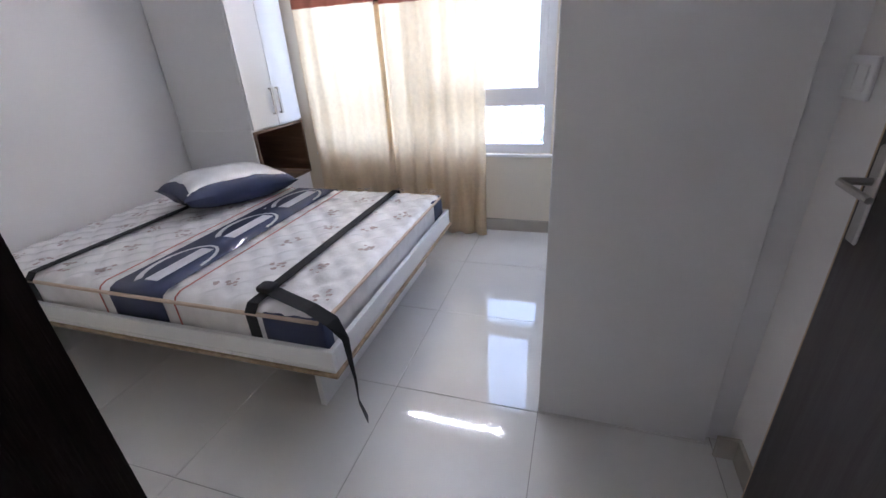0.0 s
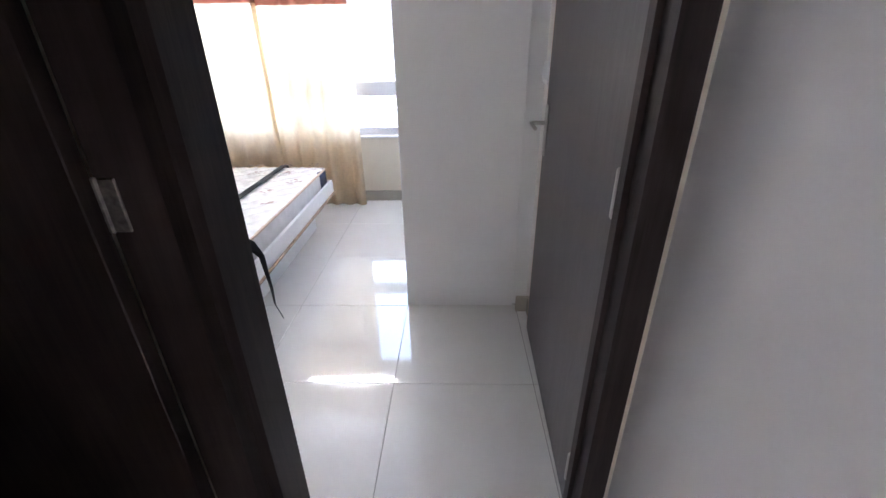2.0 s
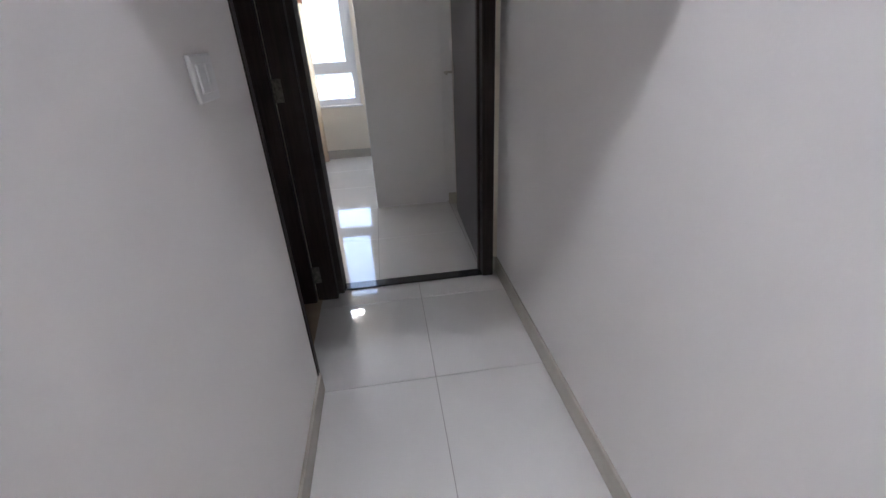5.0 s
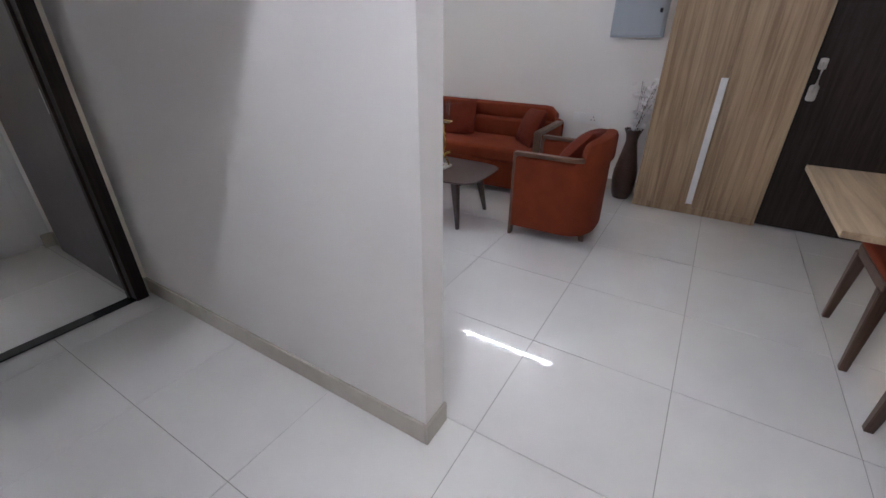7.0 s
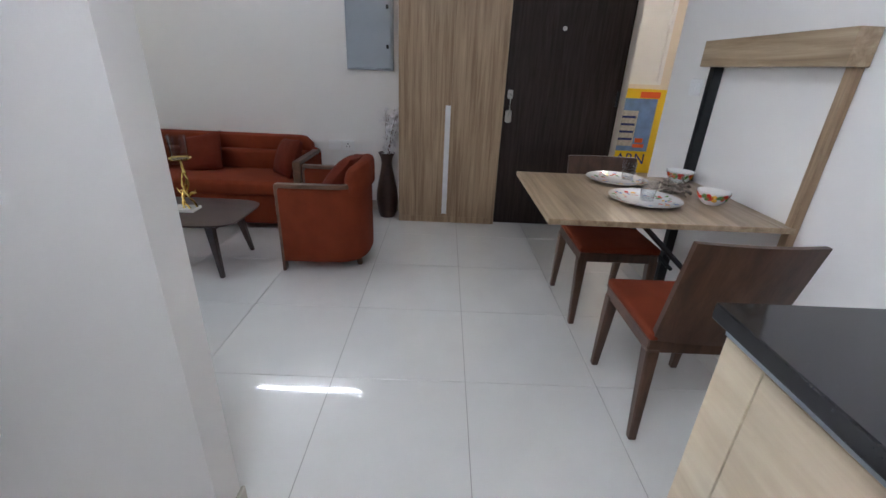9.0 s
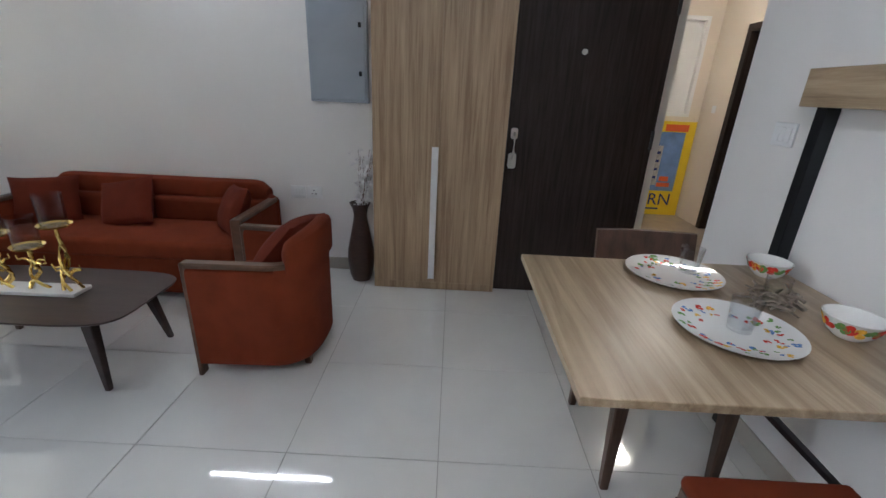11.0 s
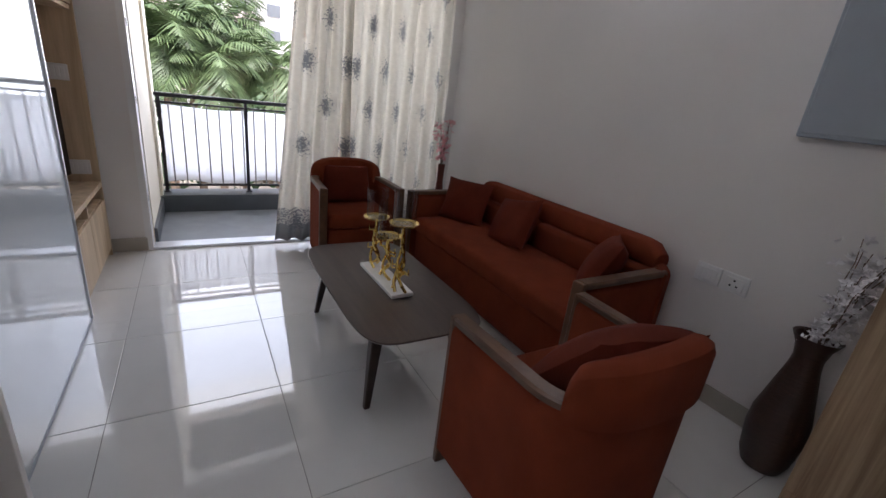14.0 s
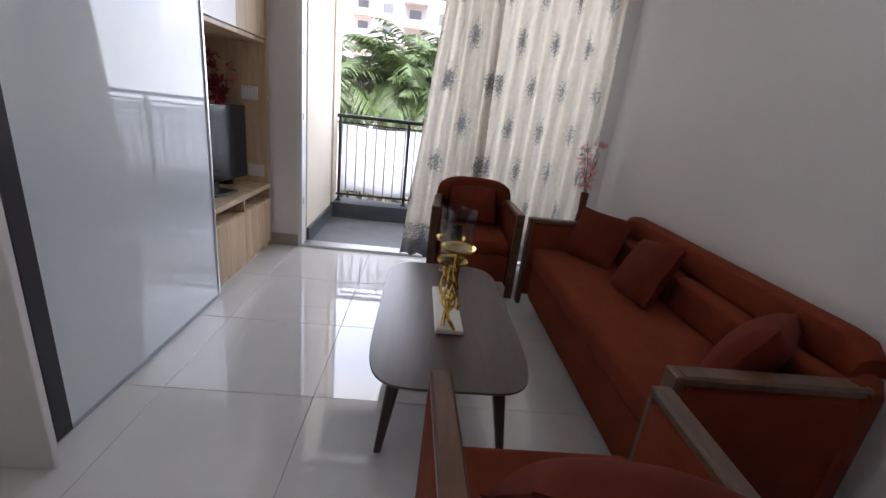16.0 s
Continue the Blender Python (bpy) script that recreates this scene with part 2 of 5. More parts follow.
M_TUBE = glow("tube_glow", (1.0, 0.965, 0.95), 16)
M_TUBEB = glow("bedroom_tube_glow", (1.0, 0.965, 0.95), 36)
M_TUBEK = glow("kitchen_tube_glow", (1.0, 0.965, 0.95), 46)
M_DUSTY = glass_mat("dusty_pane", (0.80, 0.90, 1.0), dust=0.2)
M_LOBTUBE = glow("lobby_lamp_glow", (1.0, 0.87, 0.70), 24)
M_FILL = glow("corridor_fill_glow", (1.0, 0.86, 0.66), 320)
M_LEAF = mat("palm_leaf", (0.10, 0.15, 0.055), 0.5, 0, 0.35, 3, coords="Object")
M_LEAF2 = mat("dark_foliage", (0.035, 0.075, 0.022), 0.6, 0, 0.4, 2)
M_TRUNK = mat("palm_trunk", (0.20, 0.15, 0.11), 0.9, 0, 0.25, 6, 0.5, 30, stretch=(1, 1, 4))
M_FACADE = mat("facade_paint", (0.80, 0.78, 0.76), 0.85, 0, 0.06, 0.3)
M_FACADE2 = mat("facade_band", (0.70, 0.60, 0.56), 0.85, 0, 0.06, 0.3)
M_WINDARK = mat("far_window_glass", (0.26, 0.28, 0.30), 0.2, 0, 0.2, 0.5)
M_GROUND = mat("pale_earth", (0.42, 0.37, 0.31), 0.95, 0, 0.2, 0.2)


# ---- building helpers ----
def box_bm(bm, x0, x1, y0, y1, z0, z1, bev=0.0, seg=1):
    r = bmesh.ops.create_cube(bm, size=1, matrix=Matrix.Translation(((x0 + x1) / 2, (y0 + y1) / 2, (z0 + z1) / 2)) @ Matrix.Diagonal((x1 - x0, y1 - y0, z1 - z0, 1)))
    if bev:
        es = {e for v in r["verts"] for e in v.link_edges}
        bmesh.ops.bevel(bm, geom=list(es), offset=bev, segments=seg, profile=0.5, affect="EDGES")
    return bm


def box(x0, x1, y0, y1, z0, z1, bev=0.0, seg=1):
    return box_bm(bmesh.new(), x0, x1, y0, y1, z0, z1, bev, seg)


def boxes(*args):
    bm = bmesh.new()
    for a in args:
        box_bm(bm, *a)
    return bm


def lathe(profile, n=28):
    bm = bmesh.new()
    rings = [[bm.verts.new((r * math.cos(2 * math.pi * i / n), r * math.sin(2 * math.pi * i / n), z)) for i in range(n)] for r, z in profile]
    for a, b in zip(rings, rings[1:]):
        for i in range(n):
            bm.faces.new((a[i], a[(i + 1) % n], b[(i + 1) % n], b[i]))
    for ring, r in ((rings[0], profile[0][0]), (rings[-1], profile[-1][0])):
        if r > 1e-4:
            bm.faces.new(ring if ring is rings[-1] else ring[::-1])
    bmesh.ops.remove_doubles(bm, verts=bm.verts, dist=1e-5)
    return bm


def tube(bm, pts, r0, r1=None, n=8):
    """A round bar along points, tapering from r0 to r1."""
    r1 = r0 if r1 is None else r1
    pts = [Vector(p) for p in pts]
    rings = []
    for i, p in enumerate(pts):
        d = (pts[min(i + 1, len(pts) - 1)] - pts[max(i - 1, 0)]).normalized()
        q = d.to_track_quat("Z", "Y")
        r = r0 + (r1 - r0) * i / max(1, len(pts) - 1)
        rings.append([bm.verts.new(p + q @ Vector((r * math.cos(2 * math.pi * k / n), r * math.sin(2 * math.pi * k / n), 0))) for k in range(n)])
    for a, b in zip(rings, rings[1:]):
        for k in range(n):
            bm.faces.new((a[k], a[(k + 1) % n], b[(k + 1) % n], b[k]))
    bm.faces.new(rings[0][::-1])
    bm.faces.new(rings[-1])
    return bm


def taper(p, q, w0, w1, bev=0.004):
    """A square leg from p (top, width w0) to q (foot, width w1)."""
    bm = bmesh.new()
    vs = []
    for c, w in ((Vector(p), w0), (Vector(q), w1)):
        vs.append([bm.verts.new(c + Vector((sx * w / 2, sy * w / 2, 0))) for sx, sy in ((-1, -1), (1, -1), (1, 1), (-1, 1))])
    for i in range(4):
        bm.faces.new((vs[0][i], vs[0][(i + 1) % 4], vs[1][(i + 1) % 4], vs[1][i]))
    bm.faces.new(vs[0][::-1])
    bm.faces.new(vs[1])
    bmesh.ops.recalc_face_normals(bm, faces=bm.faces)
    bmesh.ops.bevel(bm, geom=list(bm.edges), offset=bev, segments=1, affect="EDGES")
    return bm


def cushion(w, h, t, n=14, wob=0.006):
    """A filled cushion in the xz plane, thick along y, with pinched corners and creases."""
    bm = bmesh.new()
    off = Vector((random.random() * 9, random.random() * 9, 0))
    grid = {}
    for s in (1, -1):
        for i in range(n + 1):
            for j in range(n + 1):
                u, v = 2 * i / n - 1, 2 * j / n - 1
                if s == -1 and (i in (0, n) or j in (0, n)):
                    grid[s, i, j] = grid[1, i, j]
                    continue
                puff = ((1 - u * u) * (1 - v * v)) ** 0.42
                pin = 1 - 0.07 * (1 - abs(u) ** 3) * abs(v) ** 3
                pin2 = 1 - 0.07 * (1 - abs(v) ** 3) * abs(u) ** 3
                x, z = u * w / 2 * pin2, v * h / 2 * pin
                y = s * (t / 2 * puff + 0.004) + wob * noise.noise(Vector((x * 11, z * 11, s)) + off)
                grid[s, i, j] = bm.verts.new((x, y, z))
    for s in (1, -1):
        for i in range(n):
            for j in range(n):
                f = (grid[s, i, j], grid[s, i + 1, j], grid[s, i + 1, j + 1], grid[s, i, j + 1])
                bm.faces.new(f if s == -1 else f[::-1])
    return bm


def mesh_of(name, bm, material, smooth=False):
    me = bpy.data.meshes.new(name)
    bmesh.ops.recalc_face_normals(bm, faces=bm.faces)
    if smooth:
        for f in bm.faces:
            f.smooth = True
        for e in bm.edges:
            if len(e.link_faces) == 2 and e.calc_face_angle(0) > 0.7:
                e.smooth = False
    bm.to_mesh(me)
    bm.free()
    me.materials.append(material)
    return me


def part(name, bm, material, parent, label="", m=None, smooth=False):
    ob = new(name, mesh_of(name, bm, material, smooth))
    ob.parent = parent
    if m is not None:
        ob.matrix_basis = m
    return tagged(ob, label)


def thing(name, label, category, m=None, group="", kind=""):
    ob = new(name)
    if m is not None:
        ob.matrix_basis = m
    return tagged(ob, label, category, group, kind)


def solid(name, bm, material, label, category, m=None, smooth=False, group="", kind=""):
    ob = new(name, mesh_of(name, bm, material, smooth))
    if m is not None:
        ob.matrix_basis = m
    return tagged(ob, label, category, group, kind)


def structure(name, bm, material, label, category="wall"):
    return solid(name, bm, material, label, category, kind="structure")


H = 2.75   # ceiling height

# ---- shell: living room, corridor, kitchen, bedroom, store room, lobby ----
structure("wall_corridor_east", box(0, 0.11, -1.92, 1.0, 0, H), M_WALL, "white painted partition between corridor and living room")
structure("wall_corridor_west", boxes((-1.04, -0.93, -1.92, -0.83, 0, H), (-1.04, -0.93, -0.83, -0.15, 2.08, H)), M_WALL, "cream white painted corridor wall with a doorway")
structure("wall_kitchen_north", box(-2.9, -1.04, -1.92, -1.82, 0, H), M_WALL, "white painted kitchen wall")
structure("wall_bedroom_south", boxes((-3.55, -0.93, -0.05, 0.01, 0, H), (-0.04, 0.0, -0.05, 0.01, 0, H), (-0.93, -0.04, -0.05, 0.01, 2.08, H)), M_WALLC, "cream painted wall around the bedroom door")
structure("wall_kitchen_west", box(-3.0, -2.9, -4.07, -1.82, 0, H), M_WALL, "white painted kitchen end wall")
structure("wall_south", boxes((-2.9, 2.16, -4.07, -3.95, 0, H), (3.10, 3.27, -4.07, -3.95, 0, H), (2.16, 3.10, -4.07, -3.95, 2.1, H)), M_WALL, "white painted wall with the entrance doorway")
structure("wall_east", box(3.15, 3.27, -3.95, 1.12, 0, H), M_WALL, "plain off-white painted wall behind the sofa")
structure("wall_north", boxes((0.0, 0.735, 1.0, 1.12, 0, H), (3.03, 3.15, 1.0, 1.12, 0, H), (0.735, 3.03, 1.0, 1.12, 2.3, H)), M_WALL, "off-white wall around the balcony door")
structure("wall_bedroom_east", box(-0.03, 0.0, 0.01, 3.06, 0, H), M_WALL, "white painted bedroom wall beside the wardrobe")
structure("wall_bedroom_west", box(-3.55, -3.43, 0.01, 3.06, 0, H), M_WALL, "white painted wall at the head of the bed")
structure("wall_bedroom_north", boxes((-3.43, -2.66, 2.94, 3.06, 0, H), (-0.80, -0.03, 2.94, 3.06, 0, H), (-2.66, -0.80, 2.94, 3.06, 0, 0.60), (-2.66, -0.80, 2.94, 3.06, 2.03, H)), M_WALLC, "cream painted wall below and around the window")
structure("wall_store_room", boxes((-2.7, -2.6, -1.82, -0.05, 0, H)), M_WALL, "painted store room wall")
structure("ceiling", box(-3.55, 3.27, -4.07, 3.06, H, H + 0.12), M_CEIL, "plain white ceiling", "ceiling")

# skirting
def skirt(a, b, c, d):
    structure("baseboard", box(a, b, c, d, 0.0, 0.095, 0.003), M_SKIRT, "beige tile skirting along the wall", "baseboard")


skirt(-0.012, 0.0, -1.92, -0.05)
skirt(-0.012, 0.122, -1.932, -1.92)
skirt(-0.93, -0.918, -1.92, -0.83)
skirt(-1.04, -0.918, -1.932, -1.92)
skirt(-0.04, -0.012, -0.062, -0.05)
skirt(3.138, 3.15, -2.13, 0.99)
skirt(0.50, 0.745, 0.985, 1.0)
skirt(-0.1, -0.03, 1.10, 1.112)
skirt(-0.042, -0.03, 0.96, 1.10)
skirt(-2.79, -0.70, 2.928, 2.94)
skirt(0.05, 2.1, -3.95, -3.938)

# bedroom door frame, threshold and leaf
door1 = thing("door_1", "dark brown bedroom door standing open on its steel hinges", "door", kind="structure")
part("door_frame", boxes((-0.935, -0.885, -0.095, 0.022, 0, 2.10), (-0.095, -0.035, -0.095, 0.022, 0, 2.10), (-0.885, -0.095, -0.095, 0.022, 2.04, 2.10), (-0.945, -0.885, -0.11, -0.095, 0, 2.12), (-0.108, -0.095, -0.04, -0.01, 0, 2.04)), M_DARK, door1, "dark wenge door frame")
part("threshold", box(-0.885, -0.095, -0.09, -0.02, 0.001, 0.010, 0.003), M_GRANITE, door1, "black granite threshold strip")
SWING = pose(-0.088, 0.03, 0, 0, 0, -1.6)
leaf = part("leaf", box(0.0, 0.028, 0.0, 0.91, 0.012, 2.04, 0.002), M_DOORGREY, door1, "dark grey-brown laminate door leaf", SWING)
part("leaf_edge", box(0.0, 0.028, 0.91, 0.9145, 0.012, 2.04), M_OAKL, leaf, "pale wooden door edge")
for z in (0.19, 1.03, 1.85):
    part("hinge", boxes((-0.006, 0.034, -0.010, 0.0025, z - 0.055, z + 0.055, 0.002), (-0.012, 0.0, -0.012, 0.0, z - 0.055, z + 0.055, 0.003)), M_STEEL, leaf, "steel butt hinge")
hb = boxes((-0.008, 0.0, 0.855, 0.891, 0.90, 1.10, 0.004))
tube(hb, [(-0.002, 0.873, 1.03), (-0.057, 0.873, 1.03), (-0.062, 0.863, 1.03), (-0.062, 0.755, 1.028)], 0.008, 0.007)
part("door_handle", hb, M_STEEL, leaf, "steel lever handle on a long plate", smooth=True)
part("strike_edge", box(0.006, 0.026, 0.9146, 0.917, 0.93, 1.11), M_STEEL, leaf)

# store room door, folded back beside the bedroom door
door2 = thing("door_2", "dark brown store room door opened against the room wall", "door", kind="structure")
part("door_frame", boxes((-1.02, -0.915, -0.16, -0.11, 0, 2.10), (-1.06, -0.925, -0.85, -0.82, 0, 2.10), (-1.06, -0.925, -0.82, -0.16, 2.04, 2.10)), M_DARK, door2, "dark wenge door frame")
leaf2 = part("leaf", box(-1.72, -1.022, -0.20, -0.162, 0.012, 2.04, 0.002), M_DARK, door2)
for z in (0.16, 1.075, 1.85):
    part("hinge", boxes((-1.014, -0.984, -0.1655, -0.159, z - 0.048, z + 0.048, 0.002), (-1.022, -1.012, -0.170, -0.160, z - 0.05, z + 0.05, 0.003)), M_HINGE, door2, "steel butt hinge with worn paint")
structure("floor_store_room", box(-2.6, -1.0, -0.82, -0.06, -0.02, 0.004), M_STONE, "brown matt tile floor of the store room", "floor")

# bedroom window
win = thing("window_1", "white window with a large upper pane and low fixed panes", "window", kind="structure")
part("window_frame", boxes((-2.66, -0.80, 2.965, 3.03, 0.60, 0.665), (-2.66, -0.80, 2.965, 3.03, 1.97, 2.03), (-2.66, -2.605, 2.965, 3.03, 0.665, 1.97), (-0.855, -0.80, 2.965, 3.03, 0.665, 1.97), (-2.605, -0.855, 2.965, 3.03, 0.93, 0.985), (-1.76, -1.70, 2.965, 3.03, 0.665, 1.97)), M_UPVC, win, "white window frame")
part("sash", boxes((-1.70, -0.855, 2.945, 2.985, 0.985, 1.045), (-0.905, -0.855, 2.945, 2.985, 1.045, 1.97), (-1.70, -1.65, 2.945, 2.985, 1.045, 1.97)), M_UPVC, win)
part("window_sill", box(-2.68, -0.78, 2.915, 2.965, 0.58, 0.60, 0.003), M_UPVC, win)
for x0, x1, z0, z1 in ((-1.65, -0.905, 1.045, 1.97), (-1.70, -0.855, 0.665, 0.93), (-2.605, -1.76, 0.985, 1.97), (-2.605, -1.76, 0.665, 0.93)):
    p = part("pane", box(x0, x1, 2.996, 3.0, z0, z1), M_DUSTY, win)
    p.visible_shadow = False

# balcony opening with white sliding frame
bd = thing("door_3", "white sliding balcony door frame pushed open", "door", kind="structure")
part("door_frame", boxes((0.735, 0.775, 0.99, 1.10, 0, 2.3), (2.985, 3.03, 0.99, 1.10, 0, 2.3), (0.775, 2.985, 0.99, 1.10, 2.25, 2.3), (1.98, 2.03, 1.05, 1.085, 0.02, 2.25)), M_UPVC, bd)
part("door_track", box(0.775, 2.985, 0.985, 1.11, 0.0, 0.02, 0.003), M_ALU, bd, "aluminium floor track")
pb = part("pane", box(2.03, 2.985, 1.066, 1.07, 0.02, 2.25), M_CLEAR, bd)
pb.visible_shadow = False
for z in (0.35, 1.0, 1.45):
    part("catch", box(0.768, 0.782, 1.02, 1.045, z, z + 0.05, 0.004), M_ALU, bd)

# balcony
structure("balcony_floor", box(0.60, 3.6, 1.11, 2.03, -0.12, -0.012), M_BALC, "grey tiled balcony floor, slightly wet", "floor")
structure("balcony_wall", boxes((0.62, 0.78, 1.12, 2.02, -0.12, H), (3.45, 3.6, 1.12, 2.3, -0.12, H)), M_WALLC, "cream painted balcony side wall", "wall")
structure("balcony_column", box(0.62, 0.80, 2.02, 2.28, 0.145, H), M_WALLC, "cream painted balcony corner column", "column")
structure("balcony_kerb", boxes((0.62, 3.6, 2.03, 2.30, -0.12, 0.145), (0.78, 0.80, 1.12, 2.03, -0.012, 0.12)), M_KERB, "dark grey stone kerb under the railing", "kerb")
structure("balcony_slab", box(0.6, 3.6, 1.12, 2.35, H, H + 0.12), M_CEIL, "slab over the balcony", "ceiling")
rail = thing("balcony_railing", "dark metal balcony railing with thin grey bars", "railing", pose(0, 2.19, 0))
part("top_rail", box(0.80, 3.45, -0.025, 0.025, 1.0, 1.035, 0.006), M_RAIL, rail)
part("upper_bar", box(0.80, 3.45, -0.012, 0.012, 0.945, 0.962, 0.003), M_RAIL, rail)
part("lower_bar", box(0.80, 3.45, -0.014, 0.014, 0.20, 0.22, 0.003), M_RAIL, rail)
for i in range(4):
    x = 0.83 + i * 0.70
    part("post", boxes((x - 0.014, x + 0.014, -0.014, 0.014, 0.146, 1.0, 0.002), (x - 0.03, x + 0.03, -0.03, 0.03, 0.146, 0.155), (x - 0.017, x + 0.017, -0.02, 0.02, 0.86, 0.94)), M_RAIL, rail)
bar = mesh_of("bar", box(-0.006, 0.006, -0.006, 0.006, 0.22, 0.945), M_BAR)
for i in range(26):
    b = new("bar", bar)
    b.parent, b.location = rail, (0.90 + i * 0.1, 0, 0)

cloth_bm = bmesh.new()
grid = []
for i in range(61):
    u = i / 60
    x = 0.84 + 2.58 * u
    sag = 0.016 * math.sin(u * 9.4) ** 2
    grid.append([cloth_bm.verts.new((x, 2.235 + 0.012 * math.sin(u * 31 + k * 0.5) + 0.010 * noise.noise(Vector((x * 3, k * 0.6, 2))), 0.93 - sag - (0.70 - 0.02 * math.sin(u * 23)) * k / 10)) for k in range(11)])
for a, b in zip(grid, grid[1:]):
    for k in range(10):
        cloth_bm.faces.new((a[k], b[k], b[k + 1], a[k + 1]))
rail_cloth = solid("rail_cloth", cloth_bm, cloth("white_rail_cloth", (0.86, 0.87, 0.89), 0.6), "white cloth sheet hung along the balcony railing", "cloth", smooth=True)
rail_cloth.modifiers.new("thickness", "SOLIDIFY").thickness = 0.002

# ---- lamps ----
def tube_lamp(m, length, shine):
    t = thing("tube_light", "white wall-mounted tube light, switched on", "lamp", m)
    part("housing", box(-length / 2 - 0.02, length / 2 + 0.02, -0.03, 0, -0.025, 0.025, 0.005), M_UPVC, t)
    bm = tube(bmesh.new(), [(-length / 2, -0.045, 0), (length / 2, -0.045, 0)], 0.009)
    part("tube", bm, shine, t, "glowing tube")


tube_lamp(pose(3.15, -1.02, 2.26, 0, 0, -90), 1.18, M_TUBE)
tube_lamp(pose(-1.62, 2.94, 2.19, 0, 0, 0), 1.0, M_TUBEB)
# Beam out of view, added to cast the slanting shadow edge down the corridor.
structure("corridor_shade_beam", box(-0.93, 0.0, -1.92, -1.80, 2.25, H), M_WALL, "unseen white beam added over the corridor to cut off the kitchen light", "beam")
klamp = thing("ceiling_tube_light", "white ceiling tube light in the kitchen, switched on", "lamp", pose(-0.75, -2.18, H))
part("housing", box(-0.62, 0.62, -0.03, 0.03, -0.05, 0, 0.005), M_UPVC, klamp)
part("tube", tube(bmesh.new(), [(-0.6, 0, -0.068), (0.6, 0, -0.068)], 0.014), M_TUBEK, klamp, "glowing tube")
# Unseen warm lamp, added to brighten the far end of the corridor.
cfill = thing("corridor_fill_lamp", "small round warm fill lamp added in the corridor ceiling, out of view", "lamp", pose(-0.62, -0.35, H))
part("ring", lathe([(0.035, -0.004), (0.05, -0.006), (0.052, 0.0)]), M_UPVC, cfill)
part("bulb", lathe([(0.0, -0.003), (0.034, -0.003)]), M_FILL, cfill)
# ---- lobby outside the entrance ----
XF, YS = 5.38, -5.55
structure("lobby_wall", boxes((XF, XF + 0.1, YS, -3.9, 0, 1.20), (XF, XF + 0.1, YS, YS + 0.13, 1.20, 2.26), (XF, XF + 0.1, -4.75, -3.9, 1.20, 2.26), (XF, XF + 0.1, YS, -3.9, 2.26, H), (1.2, 1.3, YS, -4.07, 0, H), (3.27, XF, -4.05, -3.95, 0, H)), M_LOBBY, "warm cream lobby wall")
structure("lobby_wall_side", boxes((4.86, XF, YS - 0.12, YS, 0, H), (1.2, 3.92, YS - 0.12, YS, 0, H), (3.92, 4.86, YS - 0.12, YS, 2.12, H)), M_LOBBY, "warm cream lobby wall with a doorway", "wall")
structure("lobby_floor", box(1.2, XF, -7.5, -4.07, -0.1, -0.004), M_STONE, "brown polished lobby floor", "floor")
structure("lobby_ceiling", box(1.2, XF + 0.1, -7.5, -4.07, H, H + 0.1), M_CEIL, "lobby ceiling", "ceiling")
structure("neighbour_wall", boxes((3.2, 5.3, -7.5, -7.4, 0, H), (3.2, 3.3, -7.4, YS - 0.12, 0, H), (5.2, 5.3, -7.4, YS - 0.12, 0, H)), M_WALLC, "pale wall of the flat across the lobby")
nd = thing("door_5", "dark brown door frame of the flat across the lobby", "door", kind="structure")
part("door_frame", boxes((4.80, 4.87, YS - 0.13, YS + 0.012, 0, 2.12), (3.91, 3.98, YS - 0.13, YS + 0.012, 0, 2.12), (3.98, 4.80, YS - 0.13, YS + 0.012, 2.05, 2.12)), M_DARK, nd)
lw = thing("lobby_window", "frosted lobby window in a white frame", "window", kind="structure")
part("window_frame", boxes((XF - 0.01, XF + 0.06, YS + 0.13, -4.75, 1.20, 1.24), (XF - 0.01, XF + 0.06, YS + 0.13, -4.75, 2.22, 2.26), (XF - 0.01, XF + 0.06, YS + 0.13, YS + 0.17, 1.24, 2.22), (XF - 0.01, XF + 0.06, -4.79, -4.75, 1.24, 2.22)), M_UPVC, lw)
part("pane", box(XF + 0.05, XF + 0.06, YS + 0.17, -4.79, 1.24, 2.22), M_PLASTIC, lw, "frosted pane")
ll = thing("lobby_lamp", "warm lobby ceiling lamp", "lamp", pose(4.1, -4.85, H))
part("diffuser", box(-0.11, 0.11, -0.11, 0.11, -0.04, 0, 0.01), M_LOBTUBE, ll)
poster = thing("poster_board", "yellow printed poster board with a blue picture and navy lettering", "poster", pose(XF - 0.03, -5.535, 0))
part("board", box(0.0, 0.02, 0, 0.76, 0.0, 1.145, 0.002), M_YELLOW, poster)
part("picture", box(-0.004, 0.0, 0.11, 0.76, 0.31, 1.02), M_PSKY, poster, "blue sky with a building")
part("picture_building", box(-0.007, -0.004, 0.34, 0.62, 0.38, 0.86), M_PBUILD, poster)
for z in (0.46, 0.56, 0.66, 0.76):
    part("picture_floor", box(-0.009, -0.007, 0.36, 0.60, z, z + 0.03), M_PNAVY, poster)
part("picture_truck", boxes((-0.007, -0.004, 0.17, 0.33, 0.36, 0.41), (-0.007, -0.004, 0.20, 0.31, 0.43, 0.49)), M_PORANGE, poster)
part("title_bar", box(-0.007, -0.0, 0.09, 0.36, 1.03, 1.11), M_PORANGE, poster, "orange title bar")


